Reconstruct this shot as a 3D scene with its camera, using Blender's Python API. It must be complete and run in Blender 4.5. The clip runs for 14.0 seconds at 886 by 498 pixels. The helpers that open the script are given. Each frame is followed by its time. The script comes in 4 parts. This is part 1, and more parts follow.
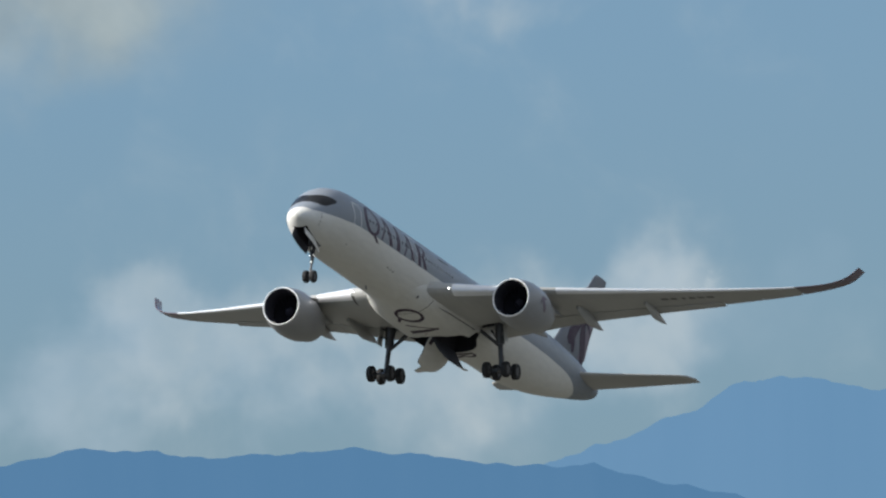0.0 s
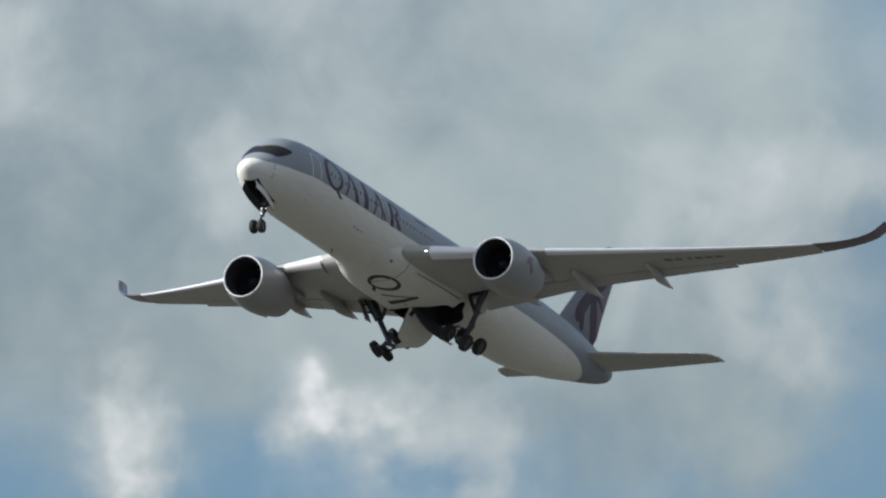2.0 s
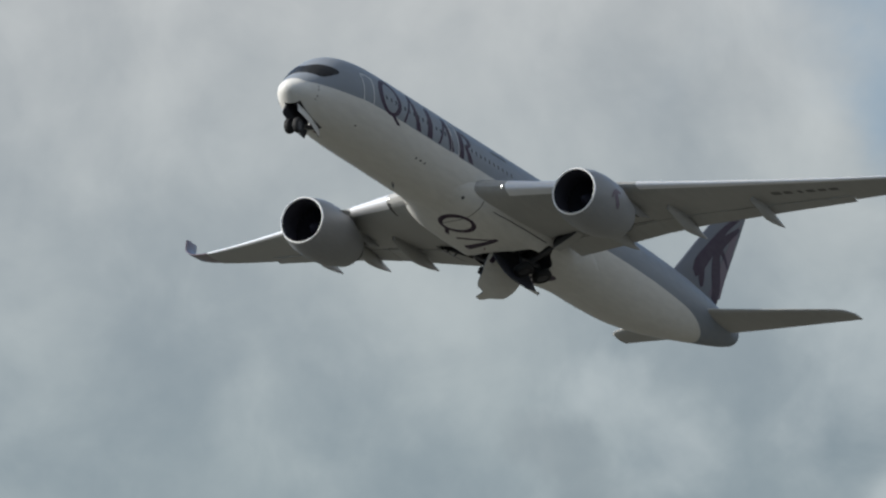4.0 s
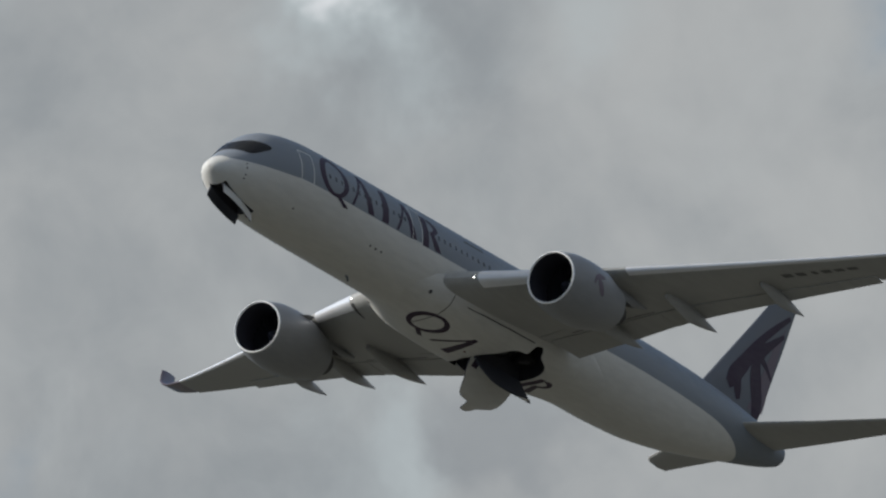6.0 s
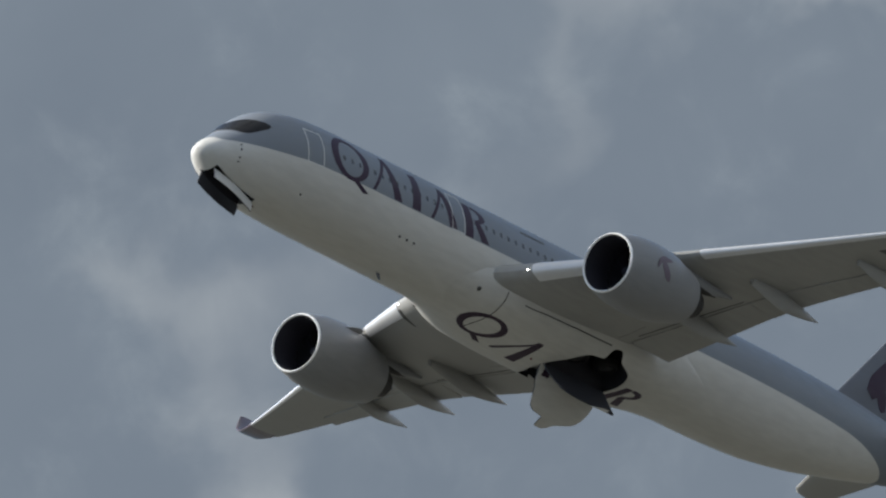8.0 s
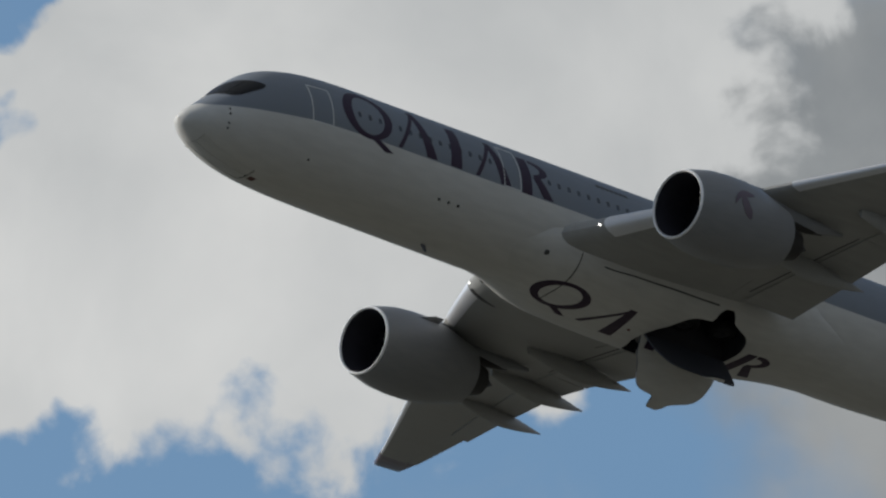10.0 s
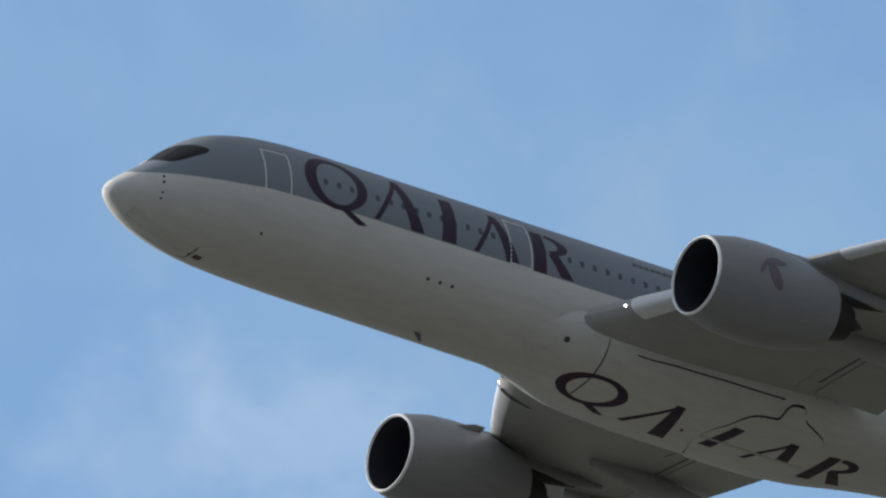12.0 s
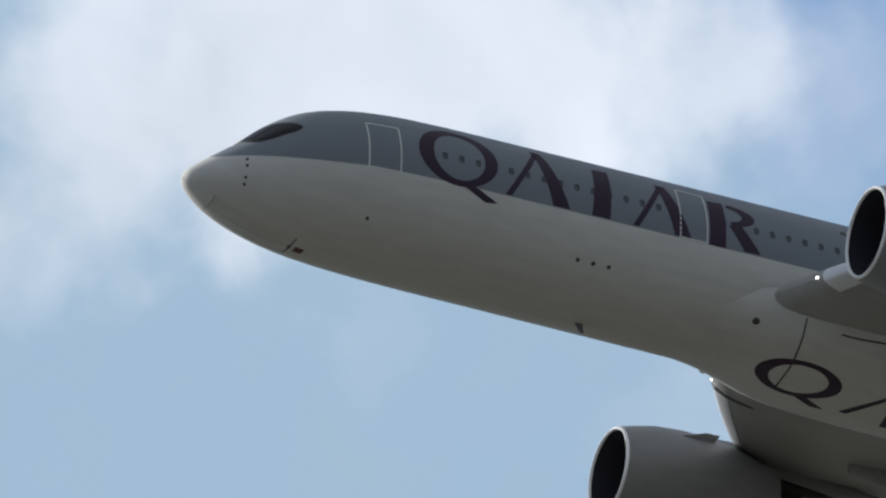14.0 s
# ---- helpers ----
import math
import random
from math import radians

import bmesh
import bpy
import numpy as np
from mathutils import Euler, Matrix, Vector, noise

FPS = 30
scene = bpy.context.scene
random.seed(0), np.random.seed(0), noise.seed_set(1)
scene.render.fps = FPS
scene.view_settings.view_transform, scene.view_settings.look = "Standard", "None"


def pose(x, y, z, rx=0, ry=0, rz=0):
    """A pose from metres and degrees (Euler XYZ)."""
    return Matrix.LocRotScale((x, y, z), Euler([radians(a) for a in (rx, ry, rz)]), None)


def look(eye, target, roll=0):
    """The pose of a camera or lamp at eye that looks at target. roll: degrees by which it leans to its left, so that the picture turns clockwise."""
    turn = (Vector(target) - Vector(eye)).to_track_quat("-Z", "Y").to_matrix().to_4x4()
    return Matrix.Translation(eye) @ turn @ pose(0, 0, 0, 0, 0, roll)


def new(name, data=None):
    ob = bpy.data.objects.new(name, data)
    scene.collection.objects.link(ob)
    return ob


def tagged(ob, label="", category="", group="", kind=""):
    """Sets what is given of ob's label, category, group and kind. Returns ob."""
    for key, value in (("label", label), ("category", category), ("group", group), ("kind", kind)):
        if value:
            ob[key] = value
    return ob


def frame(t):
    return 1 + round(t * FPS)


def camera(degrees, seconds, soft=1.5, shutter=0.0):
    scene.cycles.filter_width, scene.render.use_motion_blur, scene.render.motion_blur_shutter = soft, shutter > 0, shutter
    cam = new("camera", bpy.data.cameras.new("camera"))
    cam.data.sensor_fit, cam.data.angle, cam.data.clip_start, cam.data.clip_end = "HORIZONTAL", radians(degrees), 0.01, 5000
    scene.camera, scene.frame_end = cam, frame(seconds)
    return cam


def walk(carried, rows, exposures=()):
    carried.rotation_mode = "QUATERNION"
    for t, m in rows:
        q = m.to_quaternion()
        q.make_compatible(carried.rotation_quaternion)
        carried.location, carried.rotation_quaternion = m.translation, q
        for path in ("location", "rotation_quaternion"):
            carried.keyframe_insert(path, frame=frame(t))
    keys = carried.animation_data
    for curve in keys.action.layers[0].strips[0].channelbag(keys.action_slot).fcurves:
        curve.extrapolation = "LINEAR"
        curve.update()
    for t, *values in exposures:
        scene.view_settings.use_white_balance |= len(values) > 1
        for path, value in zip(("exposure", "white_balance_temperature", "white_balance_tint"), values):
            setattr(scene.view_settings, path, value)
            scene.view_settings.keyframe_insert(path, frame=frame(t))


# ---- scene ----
FOV = 2.884
CAMERA_AT = (0.0, 0.0, 1.7)
PITCH = 13.0
# seconds, then the camera's three Euler angles in degrees
CAMERA_ROWS = [
    (0.0, 93.0342, 0.9159, 113.0297),
    (0.5, 93.3170, 0.9214, 113.4597),
    (1.0, 93.6671, 1.3750, 114.0648),
    (1.5, 94.0891, 2.0959, 114.5618),
    (2.0, 94.4982, 2.0171, 115.2029),
    (2.5, 94.8150, 1.9027, 115.8608),
    (3.0, 95.0829, 1.8146, 116.6440),
    (3.2, 95.2915, 1.7719, 116.9877),
    (5.3, 97.8077, 3.9639, 120.7741),
    (5.5, 98.0585, 3.6229, 121.2213),
    (6.0, 98.6237, 4.3313, 122.2783),
    (6.5, 99.1468, 5.2927, 123.2878),
    (7.0, 99.7287, 6.0673, 124.6953),
    (7.5, 100.3587, 6.4068, 126.1326),
    (8.0, 101.2078, 6.3266, 127.6854),
    (8.2, 101.4683, 6.2523, 128.3010),
    (10.3, 104.8631, 10.5745, 136.3629),
    (10.5, 105.2138, 10.1027, 137.0988),
    (11.0, 106.2618, 10.3412, 139.2478),
    (11.5, 107.0553, 10.2014, 141.3651),
    (12.0, 108.0321, 9.9790, 143.4960),
    (12.5, 109.0547, 9.8334, 146.0483),
    (13.0, 109.6390, 9.9264, 148.6575),
    (13.5, 110.7067, 9.9950, 151.4102),
    (14.0, 111.9529, 9.9740, 154.7194),
]

cam = camera(FOV, 14.0, soft=2.3)
walk(cam, [(t, pose(*CAMERA_AT, rx, ry, rz)) for t, rx, ry, rz in CAMERA_ROWS],
     exposures=[(0.0, 0.66), (1.0, 0.66), (1.5, 0.6), (2.0, 0.54), (2.5, 0.5), (3.2, 0.48), (5.3, 0.04), (7.5, -0.08), (8.0, 0.5), (8.2, 0.55), (10.3, -0.45), (11.0, -0.22), (11.5, 0.12), (12.0, 0.2), (12.5, 0.12), (13.0, 0.0), (13.5, 0.0), (14.0, 0.08)])


# ---------- light ----------
SUN_ELEVATION, SUN_HEADING = 31.0, -56.0      # degrees; heading counted from +x towards +y


def direction(heading, elevation):
    h, e = radians(heading), radians(elevation)
    return Vector((math.cos(e) * math.cos(h), math.cos(e) * math.sin(h), math.sin(e)))


def build_sun():
    data = bpy.data.lights.new("sun", "SUN")
    data.energy, data.angle, data.color = 4.8, radians(0.55), (1.0, 0.95, 0.87)
    ob = new("sun", data)
    ob.matrix_world = look((0, 0, 400), Vector((0, 0, 400)) - direction(SUN_HEADING, SUN_ELEVATION))


build_sun()

# cumulus and grey banks: heading, elevation, radius in degrees, weight
LOW_CUMULUS = [
    (-155.84, 2.59, 0.37, 0.15), (-156.4, 2.64, 0.37, 0.12), (-157.0, 2.56, 0.35, 0.15), (-156.17, 2.72, 0.31, 0.4),
    (-156.68, 2.77, 0.31, 0.5), (-157.24, 2.8, 0.33, 0.55), (-157.72, 2.81, 0.31, 0.5), (-157.22, 3.92, 0.29, 0.45),
    (-156.82, 4.07, 0.22, 0.35), (-154.62, 3.97, 0.28, 0.85), (-155.59, 4.31, 0.22, 0.45), (-156.0, 4.24, 0.24, 0.55),
    (-156.99, 4.06, 0.24, 0.5), (-154.93, 3.28, 0.2, 0.3),
]
MID_CUMULUS = [
    (-156.08, 4.66, 0.37, 0.8), (-155.64, 4.57, 0.26, 0.6), (-156.52, 4.59, 0.31, 0.6), (-154.28, 4.8, 0.28, 0.5),
    (-154.64, 3.72, 0.31, 0.6), (-155.16, 3.74, 0.26, 0.5), (-155.84, 4.67, 0.28, 0.5), (-153.86, 3.96, 0.28, 0.85),
    (-154.74, 3.95, 0.24, 0.75), (-156.18, 4.23, 0.26, 0.45), (-153.5, 5.1, 0.28, 0.4), (-153.98, 3.98, 0.22, 0.7),
    (-154.99, 3.94, 0.22, 0.75), (-154.85, 5.4, 0.55, 0.35), (-154.45, 5.05, 0.55, 0.35), (-153.57, 5.06, 0.55, 0.4),
    (-152.27, 4.95, 0.37, 0.25), (-153.29, 5.73, 0.42, 0.5), (-154.21, 5.72, 0.48, 0.55), (-154.37, 4.72, 0.4, 0.25),
    (-152.36, 4.44, 0.28, 0.8), (-152.53, 5.59, 0.33, 0.6),
]
UPPER_CUMULUS = [
    (-148.10, 7.90, 0.48, 0.45), (-150.46, 8.41, 0.74, 0.35), (-148.19, 9.29, 0.37, 0.7), (-146.44, 9.75, 0.55, 0.35),
    (-148.94, 9.51, 0.40, 0.4), (-145.62, 9.38, 0.55, 0.8), (-146.28, 9.45, 0.59, 0.75),
    (-148.16, 9.38, 0.2, 0.9), (-147.91, 9.28, 0.22, 0.4), (-148.23, 7.93, 0.28, 0.5), (-148.41, 8.43, 0.28, 0.3),
]
HIGH_CUMULUS = [
    (-125.98, 18.44, 0.35, 1.1), (-126.34, 18.3, 0.29, 0.9), (-126.76, 18.12, 0.24, 0.8), (-127.12, 18.04, 0.17, 0.4),
]
BRIGHT_CUMULUS = [
    (-136.75, 15.13, 0.59, 1), (-136.97, 15.44, 0.55, 1), (-136.56, 15.39, 0.35, 1), (-137.62, 15.58, 0.64, 1),
    (-136.38, 14.62, 0.59, 1), (-135.87, 14.2, 0.5, 1), (-135.37, 13.98, 0.46, 1), (-137.46, 14.77, 0.83, 1),
    (-137.12, 14.08, 0.83, 1), (-137.74, 14.25, 0.83, 1), (-136.13, 13.95, 0.64, 1), (-138.17, 14.91, 0.83, 1),
]
LOW_BAND = [
    (-155.75, 2.6, 0.4, 0.20), (-156.21, 2.66, 0.42, 0.20), (-156.71, 2.62, 0.42, 0.18), (-157.19, 2.57, 0.4, 0.18),
    (-157.69, 2.75, 0.35, 0.14), (-158.24, 2.79, 0.35, 0.16), (-155.58, 2.71, 0.35, 0.17), (-156.17, 2.72, 0.35, 0.15),
    (-156.68, 2.77, 0.35, 0.15), (-157.24, 2.8, 0.35, 0.17), (-157.72, 2.81, 0.35, 0.17),
]
SOFT_CLOUD = [
    (-129.9, 16.98, 0.31, 0.35), (-128.56, 17.3, 0.51, 0.36), (-129.18, 17.14, 0.48, 0.34), (-124.44, 20.46, 0.31, 0.45),
    (-124.91, 20.32, 0.31, 0.4), (-121.53, 21.16, 0.64, 0.3), (-119.37, 22.3, 0.79, 1.1), (-118.36, 22.42, 0.7, 0.9),
    (-117.87, 21.88, 0.51, 0.5), (-120.05, 21.97, 0.55, 0.6), (-120.04, 20.79, 0.48, 0.35), (-119.01, 21.32, 0.28, 0.25),
    (-118.79, 22.03, 0.55, 0.5), (-120.74, 21.9, 0.61, 0.45),
]
LOW_VEIL = [
    (-156.25, 4.32, 0.77, 0.15), (-155.45, 4.63, 0.92, 0.2), (-156.73, 4.3, 0.74, 0.2), (-155.18, 4.75, 0.92, 0.3),
    (-156.29, 4.89, 0.83, 0.25), (-155.51, 4.39, 0.83, 0.3), (-154.31, 4.34, 0.83, 0.25), (-155.6, 4.11, 0.64, 0.23),
    (-153.39, 4.18, 0.64, 0.25),
]
GREY_BANKS = [
    (-142.24, 12.04, 0.92, 0.6), (-141.67, 11.60, 0.92, 0.5), (-155.54, 5.21, 1.10, 0.32), (-155.23, 4.12, 0.83, 0.22),
    (-147.42, 7.31, 0.92, 0.8), (-143.57, 11.14, 1.65, 1.0), (-144.88, 11.62, 1.19, 0.9), (-142.04, 10.73, 1.29, 0.9),
    (-144.63, 10.35, 1.10, 0.8), (-143.30, 9.63, 0.83, 0.8), (-154.97, 4.94, 1.10, 0.22), (-154.31, 5.07, 1.19, 0.45),
    (-153.52, 5.08, 1.47, 0.85), (-152.48, 6.48, 1.29, 0.9), (-150.03, 7.52, 1.29, 0.95), (-149.33, 8.67, 1.47, 1.0),
]
GREY_BANKS_UPPER = [
    (-140.9, 11.7, 1.1, 0.9), (-140.1, 12.5, 1.2, 0.9), (-139.2, 13.4, 1.2, 0.9), (-140.6, 11.0, 1.1, 0.8), (-138.6, 14.2, 1.0, 0.8),
    (-147.54, 8.82, 1.29, 1.0), (-146.54, 9.83, 1.10, 0.95), (-148.58, 9.64, 0.92, 0.9), (-145.90, 9.42, 1.03, 0.6),
    (-146.14, 8.39, 1.03, 0.9), (-150.82, 6.52, 1.47, 0.95), (-151.16, 5.41, 1.29, 0.9), (-150.54, 6.75, 1.29, 0.9),
    (-151.52, 7.60, 1.29, 0.8), (-146.40, 10.40, 0.92, 0.8), (-144.78, 9.47, 0.92, 0.9), (-147.99, 7.65, 1.10, 0.9),
    (-150.65, 8.49, 0.92, 0.9), (-146.25, 8.75, 0.92, 0.6), (-155.89, 3.99, 0.83, 0.15), (-156.30, 5.07, 0.74, 0.15),
    (-155.81, 4.34, 1.29, 0.05), (-151.98, 5.20, 0.92, 0.5), (-152.17, 4.65, 0.77, 0.25),
]
DARK_BANKS = [
    (-142.29, 11.98, 0.92, 0.2), (-143.96, 11.80, 1.10, 0.35), (-142.56, 11.14, 0.77, 0.3), (-144.33, 9.60, 0.77, 0.4),
    (-145.09, 10.77, 1.03, 1.0), (-143.83, 10.21, 1.14, 1.0), (-143.57, 11.14, 2.02, 0.4), (-142.63, 12.61, 1.29, 0.4),
    (-152.97, 4.47, 0.48, 0.3), (-152.26, 5.32, 0.29, 0.35), (-148.54, 8.02, 0.37, 0.4), (-146.31, 10.50, 0.88, 0.7),
    (-145.42, 10.14, 0.74, 0.3),
    (-142.21, 10.58, 0.61, 0.7), (-141.9, 11.77, 0.77, 0.7), (-141.62, 10.95, 0.7, 0.6), (-143.23, 11.82, 0.74, 0.5),
    (-144.28, 10.58, 0.7, 0.6), (-144.75, 11.36, 0.7, 0.6),
]
THIN_HAZE = [
    (-131.7, 16.9, 1.65, 0.32), (-121.2, 21.0, 1.2, 0.35), (-117.82, 21.18, 1.10, 0.8), (-129.73, 17.75, 1.65, 0.35), (-127.41, 19.20, 1.65, 0.5), (-124.86, 19.33, 1.65, 0.55),
    (-122.34, 20.38, 1.65, 0.8), (-119.22, 21.32, 1.65, 1.0), (-118.49, 22.57, 1.65, 1.0),
]


def build_world():
    world = bpy.data.worlds.new("sky")
    scene.world = world
    world.use_nodes = True
    nt = world.node_tree
    nt.nodes.clear()

    def node(kind, **values):
        n = nt.nodes.new(kind)
        for key, value in values.items():
            if key in n.inputs.keys():
                n.inputs[key].default_value = value
        return n

    def math_node(op, a, b=None, clamp=False):
        n = nt.nodes.new("ShaderNodeMath")
        n.operation, n.use_clamp = op, clamp
        for i, v in enumerate((a, b)):
            if v is None:
                continue
            if isinstance(v, (int, float)):
                n.inputs[i].default_value = v
            else:
                nt.links.new(v, n.inputs[i])
        return n.outputs[0]

    def smooth(value, lo, hi):
        n = nt.nodes.new("ShaderNodeMapRange")
        n.interpolation_type = "SMOOTHSTEP"
        nt.links.new(value, n.inputs["Value"])
        n.inputs["From Min"].default_value, n.inputs["From Max"].default_value = lo, hi
        return n.outputs["Result"]

    coord = nt.nodes.new("ShaderNodeTexCoord").outputs["Generated"]

    def fbm(scale, detail, rough, distortion=0.0):
        n = node("ShaderNodeTexNoise", Scale=scale, Detail=detail, Roughness=rough, Distortion=distortion)
        nt.links.new(coord, n.inputs["Vector"])
        return n.outputs["Fac"]

    sky = nt.nodes.new("ShaderNodeTexSky")
    sky.sky_type = "NISHITA"
    sky.sun_disc = False
    sky.sun_elevation, sky.sun_rotation = radians(SUN_ELEVATION), radians(90.0 - SUN_HEADING)
    sky.air_density, sky.dust_density, sky.ozone_density = 1.0, 0.6, 2.5

    wisps = fbm(55.0, 5.0, 0.5, 0.2)
    billow = fbm(150.0, 6.0, 0.55, 0.3)

    def field(rows):
        total = None
        warp = nt.nodes.new("ShaderNodeTexNoise")
        warp.inputs["Scale"].default_value, warp.inputs["Detail"].default_value = 120.0, 4.0
        nt.links.new(coord, warp.inputs["Vector"])
        shift = nt.nodes.new("ShaderNodeVectorMath")
        shift.operation = "MULTIPLY_ADD"
        nt.links.new(warp.outputs["Color"], shift.inputs[0])
        shift.inputs[1].default_value = (0.016, 0.016, 0.016)
        nt.links.new(coord, shift.inputs[2])
        for heading, elevation, radius, weight in rows:
            centre = direction(heading, elevation) + Vector((0.008, 0.008, 0.008))
            n = nt.nodes.new("ShaderNodeVectorMath")
            n.operation = "DISTANCE"
            nt.links.new(shift.outputs[0], n.inputs[0])
            n.inputs[1].default_value = centre
            bump = smooth(n.outputs["Value"], radians(radius) * 1.2, radians(radius) * 0.25)
            bump = math_node("MULTIPLY", bump, weight)
            total = bump if total is None else math_node("ADD", total, bump)
        return total

    def ragged(total, texture, amount):
        n = math_node("MULTIPLY_ADD", texture, amount)
        n.node.inputs[2].default_value = -amount / 2
        return math_node("ADD", total, n)

    white = ragged(field(LOW_CUMULUS + MID_CUMULUS + UPPER_CUMULUS + HIGH_CUMULUS), billow, 1.1)
    crisp = smooth(ragged(field(BRIGHT_CUMULUS), billow, 1.5), 0.35, 0.75)
    cover = smooth(white, -0.05, 1.35)
    lit = smooth(white, 0.9, 2.5)
    veil = smooth(ragged(field(LOW_VEIL + GREY_BANKS + GREY_BANKS_UPPER), wisps, 0.45), 0.1, 0.95)
    gloom = smooth(ragged(field(DARK_BANKS), wisps, 0.5), 0.1, 1.0)

    # sunlit and shaded cloud
    def mix(fac, a, b):
        n = nt.nodes.new("ShaderNodeMix")
        n.data_type = "RGBA"
        for socket, v in ((n.inputs["Factor"], fac), (n.inputs["A"], a), (n.inputs["B"], b)):
            if isinstance(v, (float, tuple)):
                socket.default_value = v
            else:
                nt.links.new(v, socket)
        return n.outputs["Result"]

    scaled = nt.nodes.new("ShaderNodeMix")
    scaled.data_type, scaled.blend_type = "RGBA", "MULTIPLY"
    scaled.inputs["Factor"].default_value = 1.0
    nt.links.new(sky.outputs[0], scaled.inputs["A"])
    height = nt.nodes.new("ShaderNodeSeparateXYZ")
    nt.links.new(coord, height.inputs[0])
    lift = smooth(height.outputs["Z"], math.sin(radians(3)), math.sin(radians(15)))
    # distant air is bluer near the hills, clearer above
    tint = mix(lift, tuple(SKY_GAIN * v for v in (0.475, 0.64, 0.915)) + (1,), tuple(SKY_GAIN * v for v in (1.2, 1.33, 1.38)) + (1,))
    nt.links.new(tint, scaled.inputs["B"])
    shade = smooth(math_node("ADD", math_node("MULTIPLY", wisps, 0.75), math_node("MULTIPLY", billow, 0.25)), 0.3, 0.7)
    high = smooth(height.outputs["Z"], math.sin(radians(4.6)), math.sin(radians(7.5)))
    grey_tone = mix(high, mix(shade, (0.19, 0.25, 0.29, 1), (0.335, 0.40, 0.42, 1)), mix(shade, (0.27, 0.295, 0.315, 1), (0.42, 0.435, 0.44, 1)))
    dark_tone = mix(wisps, (0.108, 0.133, 0.168, 1), (0.15, 0.18, 0.215, 1))
    white_tone = mix(lit, (0.43, 0.48, 0.50, 1), (0.95, 0.95, 0.98, 1))
    mist = smooth(ragged(field(THIN_HAZE), wisps, 0.35), 0.1, 1.0)
    # the air between the low clouds is greyer than the clear sky above them
    between = math_node("MULTIPLY", smooth(height.outputs["Z"], math.sin(radians(3.6)), math.sin(radians(5.0))), smooth(height.outputs["Z"], math.sin(radians(13.0)), math.sin(radians(10.5))))
    hazy = mix(math_node("MULTIPLY", between, 0.7), scaled.outputs["Result"], (0.165, 0.26, 0.35, 1))
    clear = mix(mist, hazy, (0.33, 0.465, 0.61, 1))
    base = mix(gloom, mix(veil, clear, grey_tone), dark_tone)
    # broken cloud overhead and behind the viewer
    overhead = math_node("MAXIMUM", smooth(height.outputs["Z"], math.sin(radians(26)), math.sin(radians(42))), smooth(height.outputs["Y"], -0.3, 0.25))
    broken = math_node("MULTIPLY", overhead, smooth(fbm(3.5, 5.0, 0.55, 0.2), 0.36, 0.56))
    base = mix(broken, base, mix(fbm(9.0, 4.0, 0.5), (0.26, 0.28, 0.29, 1), (0.5, 0.51, 0.51, 1)))
    soft = smooth(ragged(field(LOW_BAND + SOFT_CLOUD), wisps, 0.4), 0.08, 1.15)
    base = mix(soft, base, mix(wisps, (0.44, 0.52, 0.61, 1), (0.94, 0.98, 1.08, 1)))
    out = mix(crisp, mix(cover, base, white_tone), mix(wisps, (0.42, 0.45, 0.47, 1), (0.98, 0.98, 0.96, 1)))
    # thicker air low over the hills
    dim = nt.nodes.new("ShaderNodeVectorMath")
    dim.operation = "SCALE"
    nt.links.new(out, dim.inputs[0])
    near_hills = nt.nodes.new("ShaderNodeMapRange")
    nt.links.new(smooth(height.outputs["Z"], math.sin(radians(3.8)), math.sin(radians(7.2))), near_hills.inputs["Value"])
    near_hills.inputs["To Min"].default_value, near_hills.inputs["To Max"].default_value = 0.76, 1.03
    nt.links.new(near_hills.outputs["Result"], dim.inputs["Scale"])
    background = nt.nodes.new("ShaderNodeBackground")
    background.inputs["Strength"].default_value = 1.0
    nt.links.new(dim.outputs["Vector"], background.inputs["Color"])
    nt.links.new(background.outputs[0], nt.nodes.new("ShaderNodeOutputWorld").inputs["Surface"])


SKY_GAIN = 0.09
build_world()


